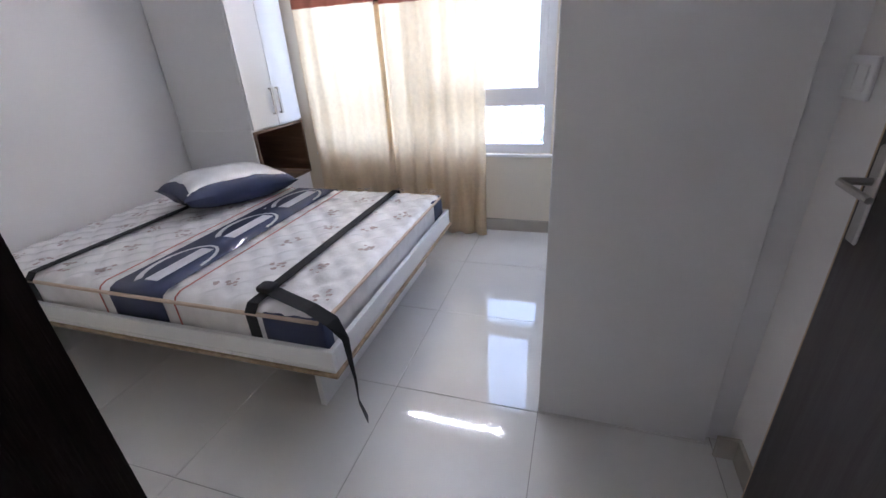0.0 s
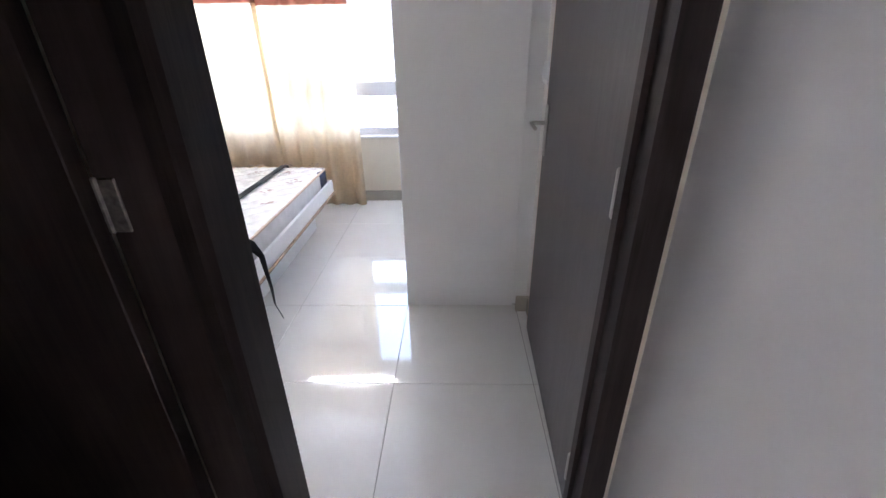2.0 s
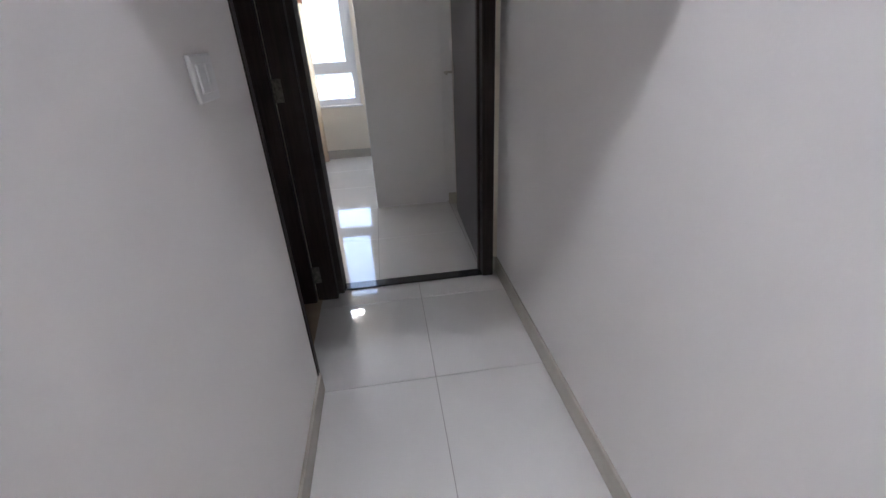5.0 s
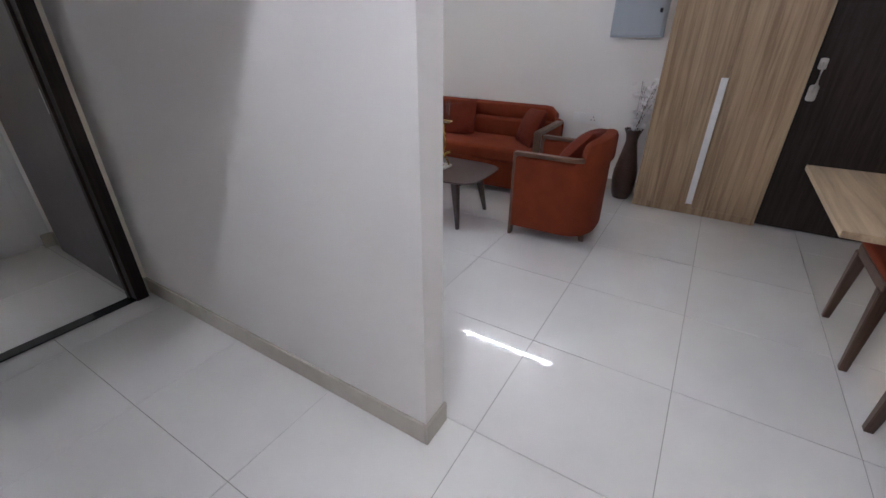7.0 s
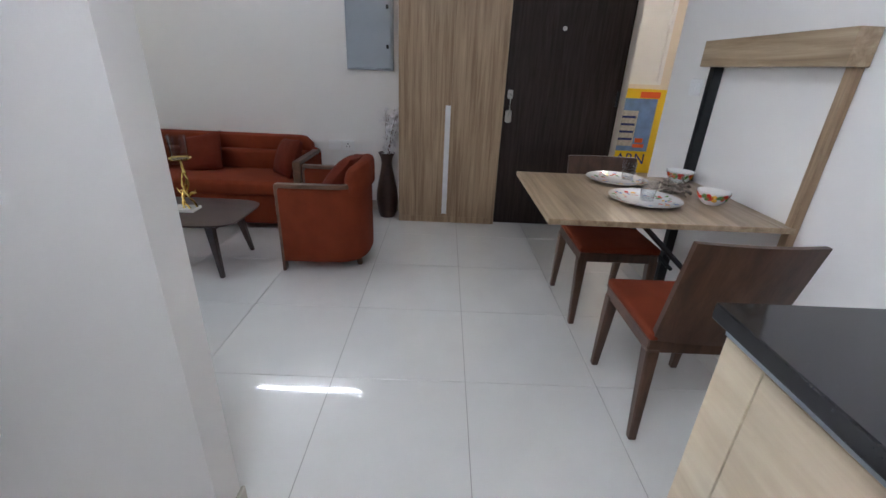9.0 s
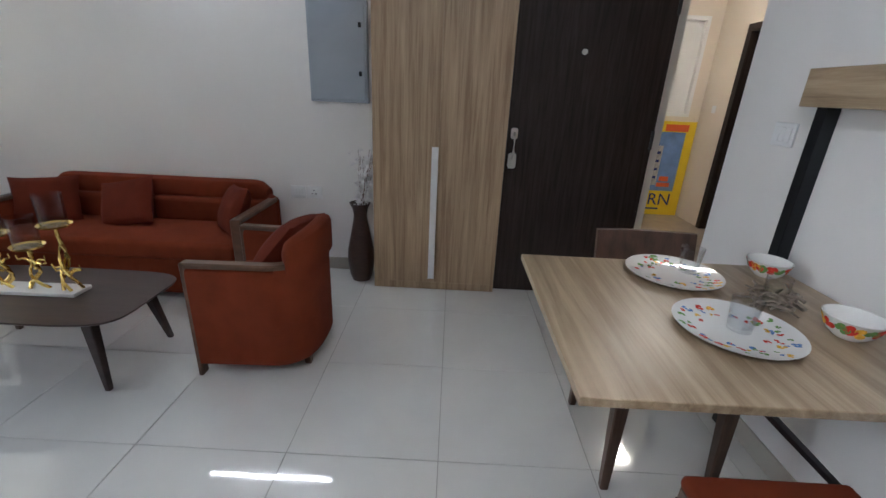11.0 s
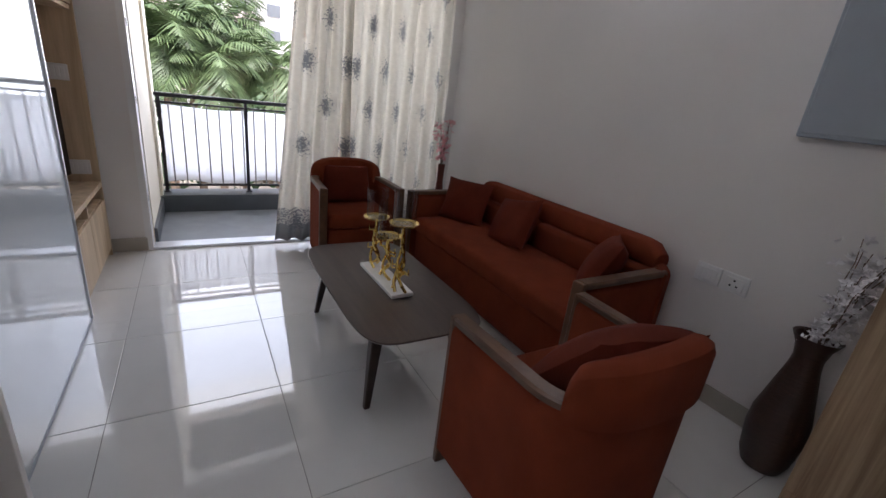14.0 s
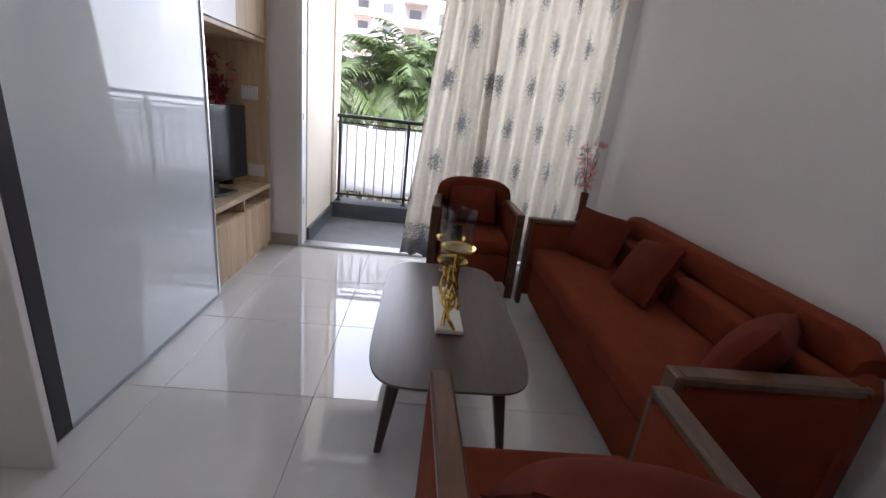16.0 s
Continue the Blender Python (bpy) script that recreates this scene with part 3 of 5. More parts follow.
def lettering(text, size, m, material, parent):
    cu = bpy.data.curves.new("lettering", "FONT")
    cu.body, cu.size, cu.extrude, cu.align_x = text, size, 0.001, "RIGHT"
    ob = new("lettering", cu)
    dg = bpy.context.evaluated_depsgraph_get()
    me = bpy.data.meshes.new_from_object(ob.evaluated_get(dg))
    bpy.data.objects.remove(ob)
    me.materials.clear()
    me.materials.append(material)
    o = new("lettering", me)
    o.parent, o.matrix_basis = parent, m
    return o


lettering("EARN", 0.21, pose(-0.003, 0.11, 0.13, 90, 0, -90), M_PNAVY, poster)
part("text_bar", box(-0.003, 0.0, 0.24, 0.55, 0.07, 0.09), M_PNAVY, poster)
sp = solid("lobby_switch", box(5.08, 5.15, YS, YS + 0.01, 1.26, 1.34, 0.004), M_PLASTIC, "small white switch on the lobby wall", "switch")

# entrance door, opened flat beside the cabinet
ed = thing("door_4", "dark brown entrance door standing wide open with brass furniture", "door", kind="structure")
part("door_frame", boxes((2.162, 2.19, -4.09, -4.02, 0, 2.12), (3.06, 3.10, -4.0, -3.95, 0, 2.099), (2.19, 3.06, -4.0, -3.95, 2.085, 2.099)), M_DARK, ed)
eleaf = part("leaf", box(2.90, 2.945, -3.925, -2.992, 0.008, 2.08, 0.002), M_DARK, ed, "dark wenge entrance door leaf")
for z in (0.35, 1.12, 1.9):
    part("hinge", box(2.892, 2.905, -3.930, -3.910, z - 0.06, z + 0.06, 0.003), M_RAIL, ed)
HY = -3.035
hb = boxes((2.890, 2.90, HY - 0.026, HY + 0.026, 0.90, 1.0, 0.014, 2), (2.890, 2.90, HY - 0.022, HY + 0.022, 1.09, 1.16, 0.012, 2))
tube(hb, [(2.895, HY, 1.13), (2.858, HY, 1.11), (2.855, HY, 1.0), (2.895, HY, 0.96)], 0.009)
part("door_handle", hb, M_STEEL, eleaf, "ornate pewter pull handle", smooth=True)
pe = lathe([(0.0, 0.0), (0.017, 0.0), (0.017, 0.008), (0.010, 0.010), (0.009, 0.004), (0.0, 0.004)], 16)
part("peephole", pe, M_STEEL, eleaf, "", pose(2.90, -3.41, 1.62, 0, -90, 0), True)

# ---- built-in furniture of the living room ----
wd = thing("entrance_cabinet", "tall oak laminate two-door cabinet by the entrance", "cabinet")
part("body", boxes((2.87, 3.145, -2.985, -2.12, 0.06, H - 0.01), (2.875, 3.145, -2.98, -2.125, 0.0, 0.06)), M_OAK, wd)
part("plinth", box(2.856, 2.874, -2.985, -2.12, 0.0, 0.055, 0.002), M_OAK, wd)
for y0, y1 in ((-2.551, -2.122), (-2.983, -2.555)):
    d = part("door", box(2.85, 2.869, y0, y1, 0.058, H - 0.02, 0.0015), M_OAK, wd)
part("handle", boxes((2.838, 2.85, -2.551, -2.508, 0.09, 1.02, 0.002), (2.832, 2.838, -2.551, -2.545, 0.09, 1.02), (2.832, 2.838, -2.514, -2.508, 0.09, 1.02)), M_ALU, wd, "long white aluminium profile handle")

db = thing("distribution_box", "grey metal electrical distribution box on the wall", "electrical box", pose(3.15, -1.85, 1.258))
part("body", box(-0.055, 0, -0.20, 0.19, 0, 0.62, 0.004), M_GREYMET, db)
part("door", box(-0.063, -0.055, -0.185, 0.175, 0.015, 0.605, 0.003), M_GREYMET, db)
for z in (0.17, 0.46):
    part("latch", box(-0.072, -0.063, -0.165, -0.145, z, z + 0.03, 0.003), M_BLACKM, db)


def switchboard(m, n, group="wall switches"):
    t = thing("switchboard", "white modular wall switch plate with sockets", "switch", m, group)
    part("plate", box(-0.058, 0.058, -0.010, 0, -0.045, 0.045, 0.004, 2), M_PLASTIC, t)
    for i in range(n):
        x = -0.044 + 0.088 * (i + 0.5) / n
        part("rocker", box(x - 0.040 / n, x + 0.040 / n, -0.014, -0.010, -0.028, 0.028, 0.002), M_PLASTIC, t)
    return t


switchboard(pose(3.15, -1.505, 0.61, 0, 0, -90), 4)
sb = switchboard(pose(3.15, -1.625, 0.61, 0, 0, -90), 1)
for dx, dz in ((0, 0.015), (-0.014, -0.01), (0.014, -0.01)):
    part("socket_hole", box(dx - 0.004, dx + 0.004, -0.0155, -0.014, dz - 0.004, dz + 0.004), M_BLACKM, sb)
switchboard(pose(1.83, -3.95, 1.26, 0, 0, 180), 3)
switchboard(pose(-0.93, -1.165, 1.20, 0, 0, 90), 2)
switchboard(pose(-0.03, 1.14, 1.20, 0, 0, -90), 2)

# sliding glass wardrobe and television niche
sw = thing("glass_wardrobe", "wardrobe with tall white back-painted glass sliding doors", "wardrobe")
part("end_panel", box(0.11, 0.645, -1.262, -1.236, 0, H - 0.01, 0.002), M_WALL, sw, "white end wall of the wardrobe")
part("carcass", box(0.11, 0.54, -1.236, -0.03, 0.02, H - 0.01), M_WHITE, sw)
part("glass_door", box(0.556, 0.574, -1.115, -0.025, 0.02, H - 0.03, 0.002), M_GLASSW, sw, "glossy white glass sliding door")
part("door_profile", box(0.544, 0.590, -1.178, -1.112, 0.02, H - 0.03, 0.003), M_RAIL, sw, "dark aluminium edge profile")
part("edge_profile", box(0.552, 0.582, -0.025, -0.010, 0.02, H - 0.03, 0.002), M_ALU, sw, "grey aluminium edge")
part("track", box(0.54, 0.574, -1.18, -0.01, 0.0, 0.02, 0.002), M_GREYMET, sw)

tv = thing("tv_unit", "light oak television niche with drawers and overhead cupboards", "cabinet")
TF = 0.545
part("back_panel", box(0.11, 0.125, 0.0, 0.955, 0, H - 0.01), M_OAKL, tv)
part("side_panel", box(0.125, TF, 0.937, 0.955, 0, H - 0.01, 0.001), M_OAKL, tv)
part("side_panel", box(0.125, TF - 0.03, 0.0, 0.018, 0, H - 0.01, 0.001), M_OAKL, tv)
part("counter", box(0.125, TF, 0.018, 0.937, 0.475, 0.507, 0.002), M_OAKL, tv)
part("shelf", box(0.125, TF - 0.015, 0.018, 0.937, 0.375, 0.393), M_OAKL, tv)
part("divider", box(0.125, TF - 0.007, 0.469, 0.487, 0.393, 0.475), M_OAKL, tv)
part("base", box(0.125, TF - 0.023, 0.018, 0.937, 0.0, 0.375), M_OAKL, tv)
for y0, y1 in ((0.02, 0.476), (0.48, 0.935)):
    part("drawer_front", box(TF - 0.022, TF - 0.001, y0, y1, 0.05, 0.388, 0.0015), M_OAKL, tv)
part("upper_cabinet", box(0.125, TF - 0.03, 0.018, 0.937, 1.51, H - 0.02), M_OAKL, tv)
part("upper_light_strip", box(0.125, TF - 0.015, 0.018, 0.937, 1.485, 1.509, 0.002), M_OAKL, tv)
part("upper_door", box(TF - 0.029, TF - 0.008, 0.02, 0.476, 1.515, H - 0.03, 0.0015), M_WHITE, tv, "white laminate cupboard door")
part("upper_door", box(TF - 0.029, TF - 0.008, 0.48, 0.935, 1.515, H - 0.03, 0.0015), M_OAKL, tv)
for x, z in ((0.45, 0.60), (0.42, 1.15)):
    switchboard(pose(x, 0.937, z, 0, 0, 0), 4)
tvs = thing("television", "small black flat-screen television on a stand", "television", pose(0.36, 0.46, 0.507, 0, 0, 80))
part("screen", box(-0.36, 0.36, -0.012, 0.018, 0.07, 0.56, 0.006, 2), M_SCREEN, tvs)
part("housing", box(-0.30, 0.30, 0.018, 0.045, 0.12, 0.48, 0.012, 2), M_BLACKM, tvs)
part("foot", boxes((-0.12, 0.12, -0.09, 0.09, 0, 0.014, 0.005), (-0.03, 0.03, -0.01, 0.02, 0.014, 0.09)), M_BLACKM, tvs)


def flowers(name, m, label, vase_profile, vase_mat, stems, height, spread, petal_mat, count, size, vlabel):
    t = thing(name, label, "vase", m)
    part("vase", lathe(vase_profile), vase_mat, t, vlabel, smooth=True)
    top = vase_profile[-1][1]
    stem_bm, bl = bmesh.new(), bmesh.new()
    for k in range(stems):
        a, s = random.uniform(0, 6.28), random.uniform(0.3, 1) * spread
        hh = height * random.uniform(0.7, 1.0)
        pts = [(s * math.cos(a) * (j / 6) ** 1.5 + random.uniform(-.008, .008), s * math.sin(a) * (j / 6) ** 1.5 + random.uniform(-.008, .008), top - 0.06 + (hh + 0.06) * j / 6) for j in range(7)]
        tube(stem_bm, pts, 0.0035, 0.0015, 5)
        for c in range(count):
            j = random.uniform(1.6, 6)
            i = min(5, int(j))
            p = Vector(pts[i]).lerp(Vector(pts[i + 1]), j - i) + Vector((random.gauss(0, .022), random.gauss(0, .022), random.gauss(0, .012)))
            q = Euler((random.uniform(-1.2, 1.2), random.uniform(-1.2, 1.2), random.uniform(0, 6)))
            for n in range(5):
                b0 = 2 * math.pi * n / 5
                r = size * random.uniform(0.7, 1.15)
                loc = [(0, 0, 0), (r * .6 * math.cos(b0 - .5), r * .6 * math.sin(b0 - .5), r * .25), (r * math.cos(b0), r * math.sin(b0), r * .35), (r * .6 * math.cos(b0 + .5), r * .6 * math.sin(b0 + .5), r * .25)]
                bl.faces.new([bl.verts.new(p + q.to_matrix() @ Vector(v)) for v in loc])
    part("stems", stem_bm, M_TWIG, t)
    part("blossoms", bl, petal_mat, t)
    return t


flowers("floor_vase", pose(2.985, -2.0, 0), "tall brown ribbed floor vase with white silk blossoms",
        [(0.0, 0.0), (0.068, 0.0), (0.085, 0.05), (0.098, 0.16), (0.094, 0.24), (0.07, 0.36), (0.05, 0.46), (0.046, 0.50), (0.055, 0.55), (0.075, 0.59), (0.066, 0.585), (0.042, 0.51)],
        M_VASE, 12, 0.46, 0.12, M_BLOSSOM, 20, 0.026, "dark brown ribbed vase")
flowers("corner_vase", pose(2.92, 0.72, 0), "slim red-brown floor vase with pink blossoms",
        [(0.0, 0.0), (0.06, 0.0), (0.075, 0.12), (0.05, 0.35), (0.026, 0.58), (0.03, 0.72), (0.024, 0.71)],
        M_VASER, 6, 0.40, 0.09, M_PINK, 12, 0.026, "red-brown slim vase")
flowers("niche_flowers", pose(0.28, 0.80, 0.507), "dark red artificial flowers in a slim black vase", [(0.0, 0.0), (0.05, 0.0), (0.055, 0.15), (0.025, 0.38), (0.035, 0.48), (0.028, 0.47)],
        M_BLACKM, 6, 0.46, 0.14, M_RED, 7, 0.045, "slim black vase")

# ---- curtains ----
def curtain(name, x0, x1, y, z0, z1, folds, depth, material, label, lean=0.0, flare=0.0, seed=0):
    bm = bmesh.new()
    uvl = bm.loops.layers.uv.new("UVMap")
    n, k = folds * 14, 28
    ph = [random.uniform(-0.8, 0.8) for _ in range(folds + 2)]
    verts, us = [], []
    for i in range(n + 1):
        s = i / n
        col = []
        for j in range(k + 1):
            h = j / k
            ang = 2 * math.pi * folds * s + ph[int(s * folds)] * 0.6 * math.sin(math.pi * (s * folds % 1))
            amp = depth * (0.75 + 0.35 * noise.noise(Vector((s * 7, h * 1.5, seed))))
            x = x0 + (x1 - x0) * s + lean * (1 - h) * (1 - s) + flare * (1 - h) * (s - 0.5) + 0.010 * noise.noise(Vector((s * 15, h * 3, seed + 4)))
            yy = y + amp * math.sin(ang) * (0.8 + 0.4 * (1 - h)) + 0.02 * noise.noise(Vector((s * 4, h * 2, seed + 9)))
            col.append(bm.verts.new((x, yy, z0 + (z1 - z0) * h)))
        verts.append(col)
        us.append(s * (x1 - x0) * 1.45)
    for i in range(n):
        for j in range(k):
            f = bm.faces.new((verts[i][j], verts[i + 1][j], verts[i + 1][j + 1], verts[i][j + 1]))
            f.smooth = True
            for lp, (a, b) in zip(f.loops, ((i, j), (i + 1, j), (i + 1, j + 1), (i, j + 1))):
                lp[uvl].uv = (us[a] + seed * 0.37, (z1 - z0) * b / k)
    t = thing(name, label, "curtain", group=label)
    ob = part("cloth", bm, material, t)
    sol = ob.modifiers.new("thickness", "SOLIDIFY")
    sol.thickness = 0.0015
    return t


curtain("curtain", 1.80, 2.16, 0.90, 0.05, 2.32, 5, 0.042, M_CURT_L, "white cotton curtain with grey floral print", lean=-0.22, seed=1)
curtain("curtain", 2.14, 3.02, 0.93, 0.05, 2.32, 8, 0.036, M_CURT_L, "white cotton curtain with grey floral print", lean=-0.05, seed=2)
rod = thing("curtain_rod", "steel curtain rod above the balcony door", "curtain rod")
part("rod", tube(bmesh.new(), [(0.72, 0.92, 2.34), (3.08, 0.92, 2.34)], 0.012), M_STEEL, rod)
part("bracket", box(3.05, 3.07, 0.91, 1.0, 2.32, 2.36, 0.003), M_STEEL, rod)
part("bracket", box(0.73, 0.75, 0.91, 1.0, 2.32, 2.36, 0.003), M_STEEL, rod)
curtain("curtain", -2.62, -1.95, 2.84, 0.02, 2.05, 5, 0.016, M_CURT_B, "sheer gold curtain with a brown border", seed=3)
curtain("curtain", -1.98, -1.24, 2.83, 0.0, 2.05, 6, 0.026, M_CURT_B, "sheer gold curtain with a brown border", seed=4)
rod2 = thing("curtain_rod", "steel curtain rod above the bedroom window", "curtain rod")
part("rod", tube(bmesh.new(), [(-2.7, 2.84, 2.06), (-0.75, 2.84, 2.06)], 0.010), M_STEEL, rod2)
part("bracket", box(-2.68, -2.66, 2.83, 2.94, 2.04, 2.08, 0.003), M_STEEL, rod2)
part("bracket", box(-0.79, -0.77, 2.83, 2.94, 2.04, 2.08, 0.003), M_STEEL, rod2)


# ---- armchairs and sofa ----
def shell(path, thick, z0, ztop, material_unused=None):
    """An upholstered wall that follows a plan line (points, outward to the left), with a rounded top edge."""
    bm = bmesh.new()
    pts = [Vector((*p, 0)) for p in path]
    rings = []
    for i, p in enumerate(pts):
        d = (pts[min(i + 1, len(pts) - 1)] - pts[max(i - 1, 0)]).normalized()
        nrm = Vector((-d.y, d.x, 0))
        zt = ztop(i / (len(pts) - 1))
        ring = [(thick / 2, z0), (thick / 2, zt - 0.035), (thick * 0.40, zt - 0.012), (0.15 * thick, zt), (-0.15 * thick, zt), (-thick * 0.40, zt - 0.012), (-thick / 2, zt - 0.035), (-thick / 2, z0)]
        rings.append([bm.verts.new(p + nrm * o + Vector((0, 0, z))) for o, z in ring])
    for a, b in zip(rings, rings[1:]):
        for k in range(8):
            bm.faces.new((a[k], b[k], b[(k + 1) % 8], a[(k + 1) % 8]))
    bm.faces.new(rings[0])
    bm.faces.new(rings[-1][::-1])
    return bm


def ribbon(path, zs, width, thick):
    """A wooden rail laid along a plan line at the given heights."""
    bm = bmesh.new()
    pts = [Vector((p[0], p[1], z)) for p, z in zip(path, zs)]
    rings = []
    for i, p in enumerate(pts):
        d = (pts[min(i + 1, len(pts) - 1)] - pts[max(i - 1, 0)])
        d.z = 0
        d.normalize()
        nrm = Vector((-d.y, d.x, 0))
        rings.append([bm.verts.new(p + nrm * o * width / 2 + Vector((0, 0, z))) for o, z in ((1, 0), (1, thick * .7), (.75, thick), (-.75, thick), (-1, thick * .7), (-1, 0))])
    for a, b in zip(rings, rings[1:]):
        for k in range(6):
            bm.faces.new((a[k], b[k], b[(k + 1) % 6], a[(k + 1) % 6]))
    bm.faces.new(rings[0])
    bm.faces.new(rings[-1][::-1])
    return bm


def u_path(w, front, back, n=40):
    """Half outline of a tub chair: from the front of one arm round the back to the front of the other."""
    pts = []
    straight = front - (back + w * 0.36)
    for i in range(8):
        pts.append((-w / 2 + 0.012 * i / 7, front - straight * i / 7))
    for i in range(1, n):
        a = math.pi * i / n
        cx = math.cos(a)
        sy = math.sin(a)
        pts.append((-(w / 2 - 0.012) * math.copysign(abs(cx) ** 0.72, cx), back + w * 0.36 - w * 0.36 * abs(sy) ** 0.72))
    for i in range(7, -1, -1):
        pts.append((w / 2 - 0.012 * i / 7, front - straight * i / 7))
    return pts


def armchair(m, label):
    t = thing("armchair", label, "armchair", m, "rust armchairs")
    path = u_path(0.60, 0.29, -0.27)
    n = len(path) - 1
    top = lambda s: 0.555 + 0.02 * min(1, abs(2 * s - 1)) + (0.0 if abs(s - 0.5) > 0.30 else 0.03)
    part("shell", shell(path, 0.062, 0.075, top), M_RUST, t, "rust fabric curved shell", smooth=True)
    mid = [p for i, p in enumerate(path) if 0.235 <= i / n <= 0.765]
    back = [(p[0] * 0.97, p[1] - 0.005) for p in mid]
    part("backrest", shell(back, 0.10, 0.555, lambda s: 0.645 + 0.085 * math.sin(math.pi * s) ** 0.35), M_RUST, t, "padded top roll of the back", smooth=True)
    for lo, hi in ((0.0, 0.26), (0.74, 1.0)):
        arm = [p for i, p in enumerate(path) if lo <= i / n <= hi]
        zs = [top((0.0 if lo == 0 else 1.0)) + 0.0 for _ in arm]
        part("armrest", ribbon(arm, zs, 0.058, 0.024), M_ARMWOOD, t, "brown wooden arm cap", smooth=True)
        x = arm[0][0] if lo == 0 else arm[-1][0]
        part("front_post", box(x - 0.029, x + 0.029, 0.288, 0.312, 0.0, 0.598, 0.004), M_ARMWOOD, t, "wooden front post")
    for x in (-0.15, 0.15):
        part("leg", taper((x, -0.22, 0.10), (x * 1.08, -0.235, 0.0), 0.05, 0.035), M_ARMWOOD, t)
    part("seat", box(-0.262, 0.262, -0.20, 0.285, 0.10, 0.30, 0.02, 2), M_RUST, t, smooth=True)
    part("seat_cushion", box(-0.258, 0.258, -0.21, 0.292, 0.295, 0.405, 0.035, 4), M_RUST, t, smooth=True)
    return t


TRIM = Matrix.Diagonal((0.93, 0.90, 1, 1))
armchair(pose(2.066, -1.735, 0, 0, 0, 0) @ TRIM, "rust orange fabric tub armchair with wooden arm caps")
armchair(pose(2.10, 0.595, 0, 0, 0, 178) @ TRIM, "rust orange fabric tub armchair with wooden arm caps")


def throw(m, w, h, t):
    solid("throw_pillow", cushion(w, h, t), M_RUST2, "rust coloured square fabric throw pillow", "pillow", m, True, "rust pillows")


throw(pose(2.08, -1.825, 0.59, 40, 5, -5), 0.42, 0.36, 0.16)
throw(pose(2.10, 0.735, 0.545, -22, 0, 0), 0.38, 0.30, 0.12)

sofa = thing("sofa", "long rust orange fabric sofa with wooden arm caps", "sofa", pose(0, 0, 0))
SY0, SY1 = -1.41, 0.30
part("base", box(2.48, 3.08, SY0 + 0.06, SY1 - 0.06, 0.055, 0.30, 0.02, 2), M_RUST, sofa, smooth=True)
part("seat_cushion", box(2.455, 2.97, SY0 + 0.075, SY1 - 0.075, 0.295, 0.415, 0.035, 4), M_RUST, sofa, smooth=True)
bp = [(2.95, SY0 + 0.03), (3.01, SY0 + 0.045)] + [(3.055, SY0 + 0.085 + (SY1 - SY0 - 0.17) * i / 30) for i in range(31)] + [(3.01, SY1 - 0.045), (2.95, SY1 - 0.03)]
part("back", shell(bp, 0.085, 0.075, lambda s: 0.60), M_RUST, sofa, smooth=True)
part("top_roll", shell(bp[2:-2], 0.115, 0.585, lambda s: 0.645 + 0.055 * min(1, math.sin(math.pi * s) * 7) ** 0.5), M_RUST, sofa, "padded top roll of the back", smooth=True)
for y0, y1 in ((SY0 + 0.07, -0.525), (-0.515, SY1 - 0.07)):
    part("back_cushion", box(2.93, 3.03, y0, y1, 0.40, 0.575, 0.03, 3), M_RUST, sofa, smooth=True)
for y in (SY0 + 0.03, SY1 - 0.03):
    ap = [(2.44 + 0.54 * i / 8, y) for i in range(9)]
    part("arm", shell(ap, 0.06, 0.075, lambda s: 0.575), M_RUST, sofa, smooth=True)
    part("armrest", ribbon(ap, [0.572] * 9, 0.064, 0.026), M_ARMWOOD, sofa, "brown wooden arm cap", smooth=True)
    part("front_post", box(2.415, 2.442, y - 0.03, y + 0.03, 0.0, 0.596, 0.004), M_ARMWOOD, sofa)
    part("leg", taper((3.02, y, 0.09), (3.03, y, 0.0), 0.05, 0.035), M_ARMWOOD, sofa)
throw(pose(2.80, -1.18, 0.545, 24, 6, 40), 0.38, 0.34, 0.15)
throw(pose(2.845, -0.42, 0.545, 28, 12, 88), 0.40, 0.34, 0.13)
throw(pose(2.80, 0.10, 0.545, 24, 0, 118), 0.38, 0.34, 0.13)

# ---- coffee table and candle holder ----
ct = thing("coffee_table", "low dark brown wooden coffee table with rounded corners", "table", pose(1.853, -0.683, 0))
bm = bmesh.new()
ring = []
for i in range(64):
    a = 2 * math.pi * i / 64
    c, s = math.cos(a), math.sin(a)
    ring.append((0.285 * math.copysign(abs(c) ** 0.36, c), 0.555 * math.copysign(abs(s) ** 0.36, s)))
lays = [[bm.verts.new((x * k, y * k, z)) for x, y in ring] for z, k in ((0.352, 0.93), (0.361, 0.99), (0.367, 1.0), (0.372, 0.995))]
for a, b in zip(lays, lays[1:]):
    for i in range(64):
        bm.faces.new((a[i], a[(i + 1) % 64], b[(i + 1) % 64], b[i]))
bm.faces.new(lays[0][::-1])
bm.faces.new(lays[-1])
part("tabletop", bm, M_TABLE, ct, smooth=True)
part("apron", box(-0.17, 0.17, -0.42, 0.42, 0.315, 0.355, 0.003), M_TABLE, ct)
for sx in (-1, 1):
    for sy in (-1, 1):
        part("leg", taper((sx * 0.175, sy * 0.375, 0.355), (sx * 0.225, sy * 0.43, 0.0), 0.052, 0.026), M_TABLE, ct)

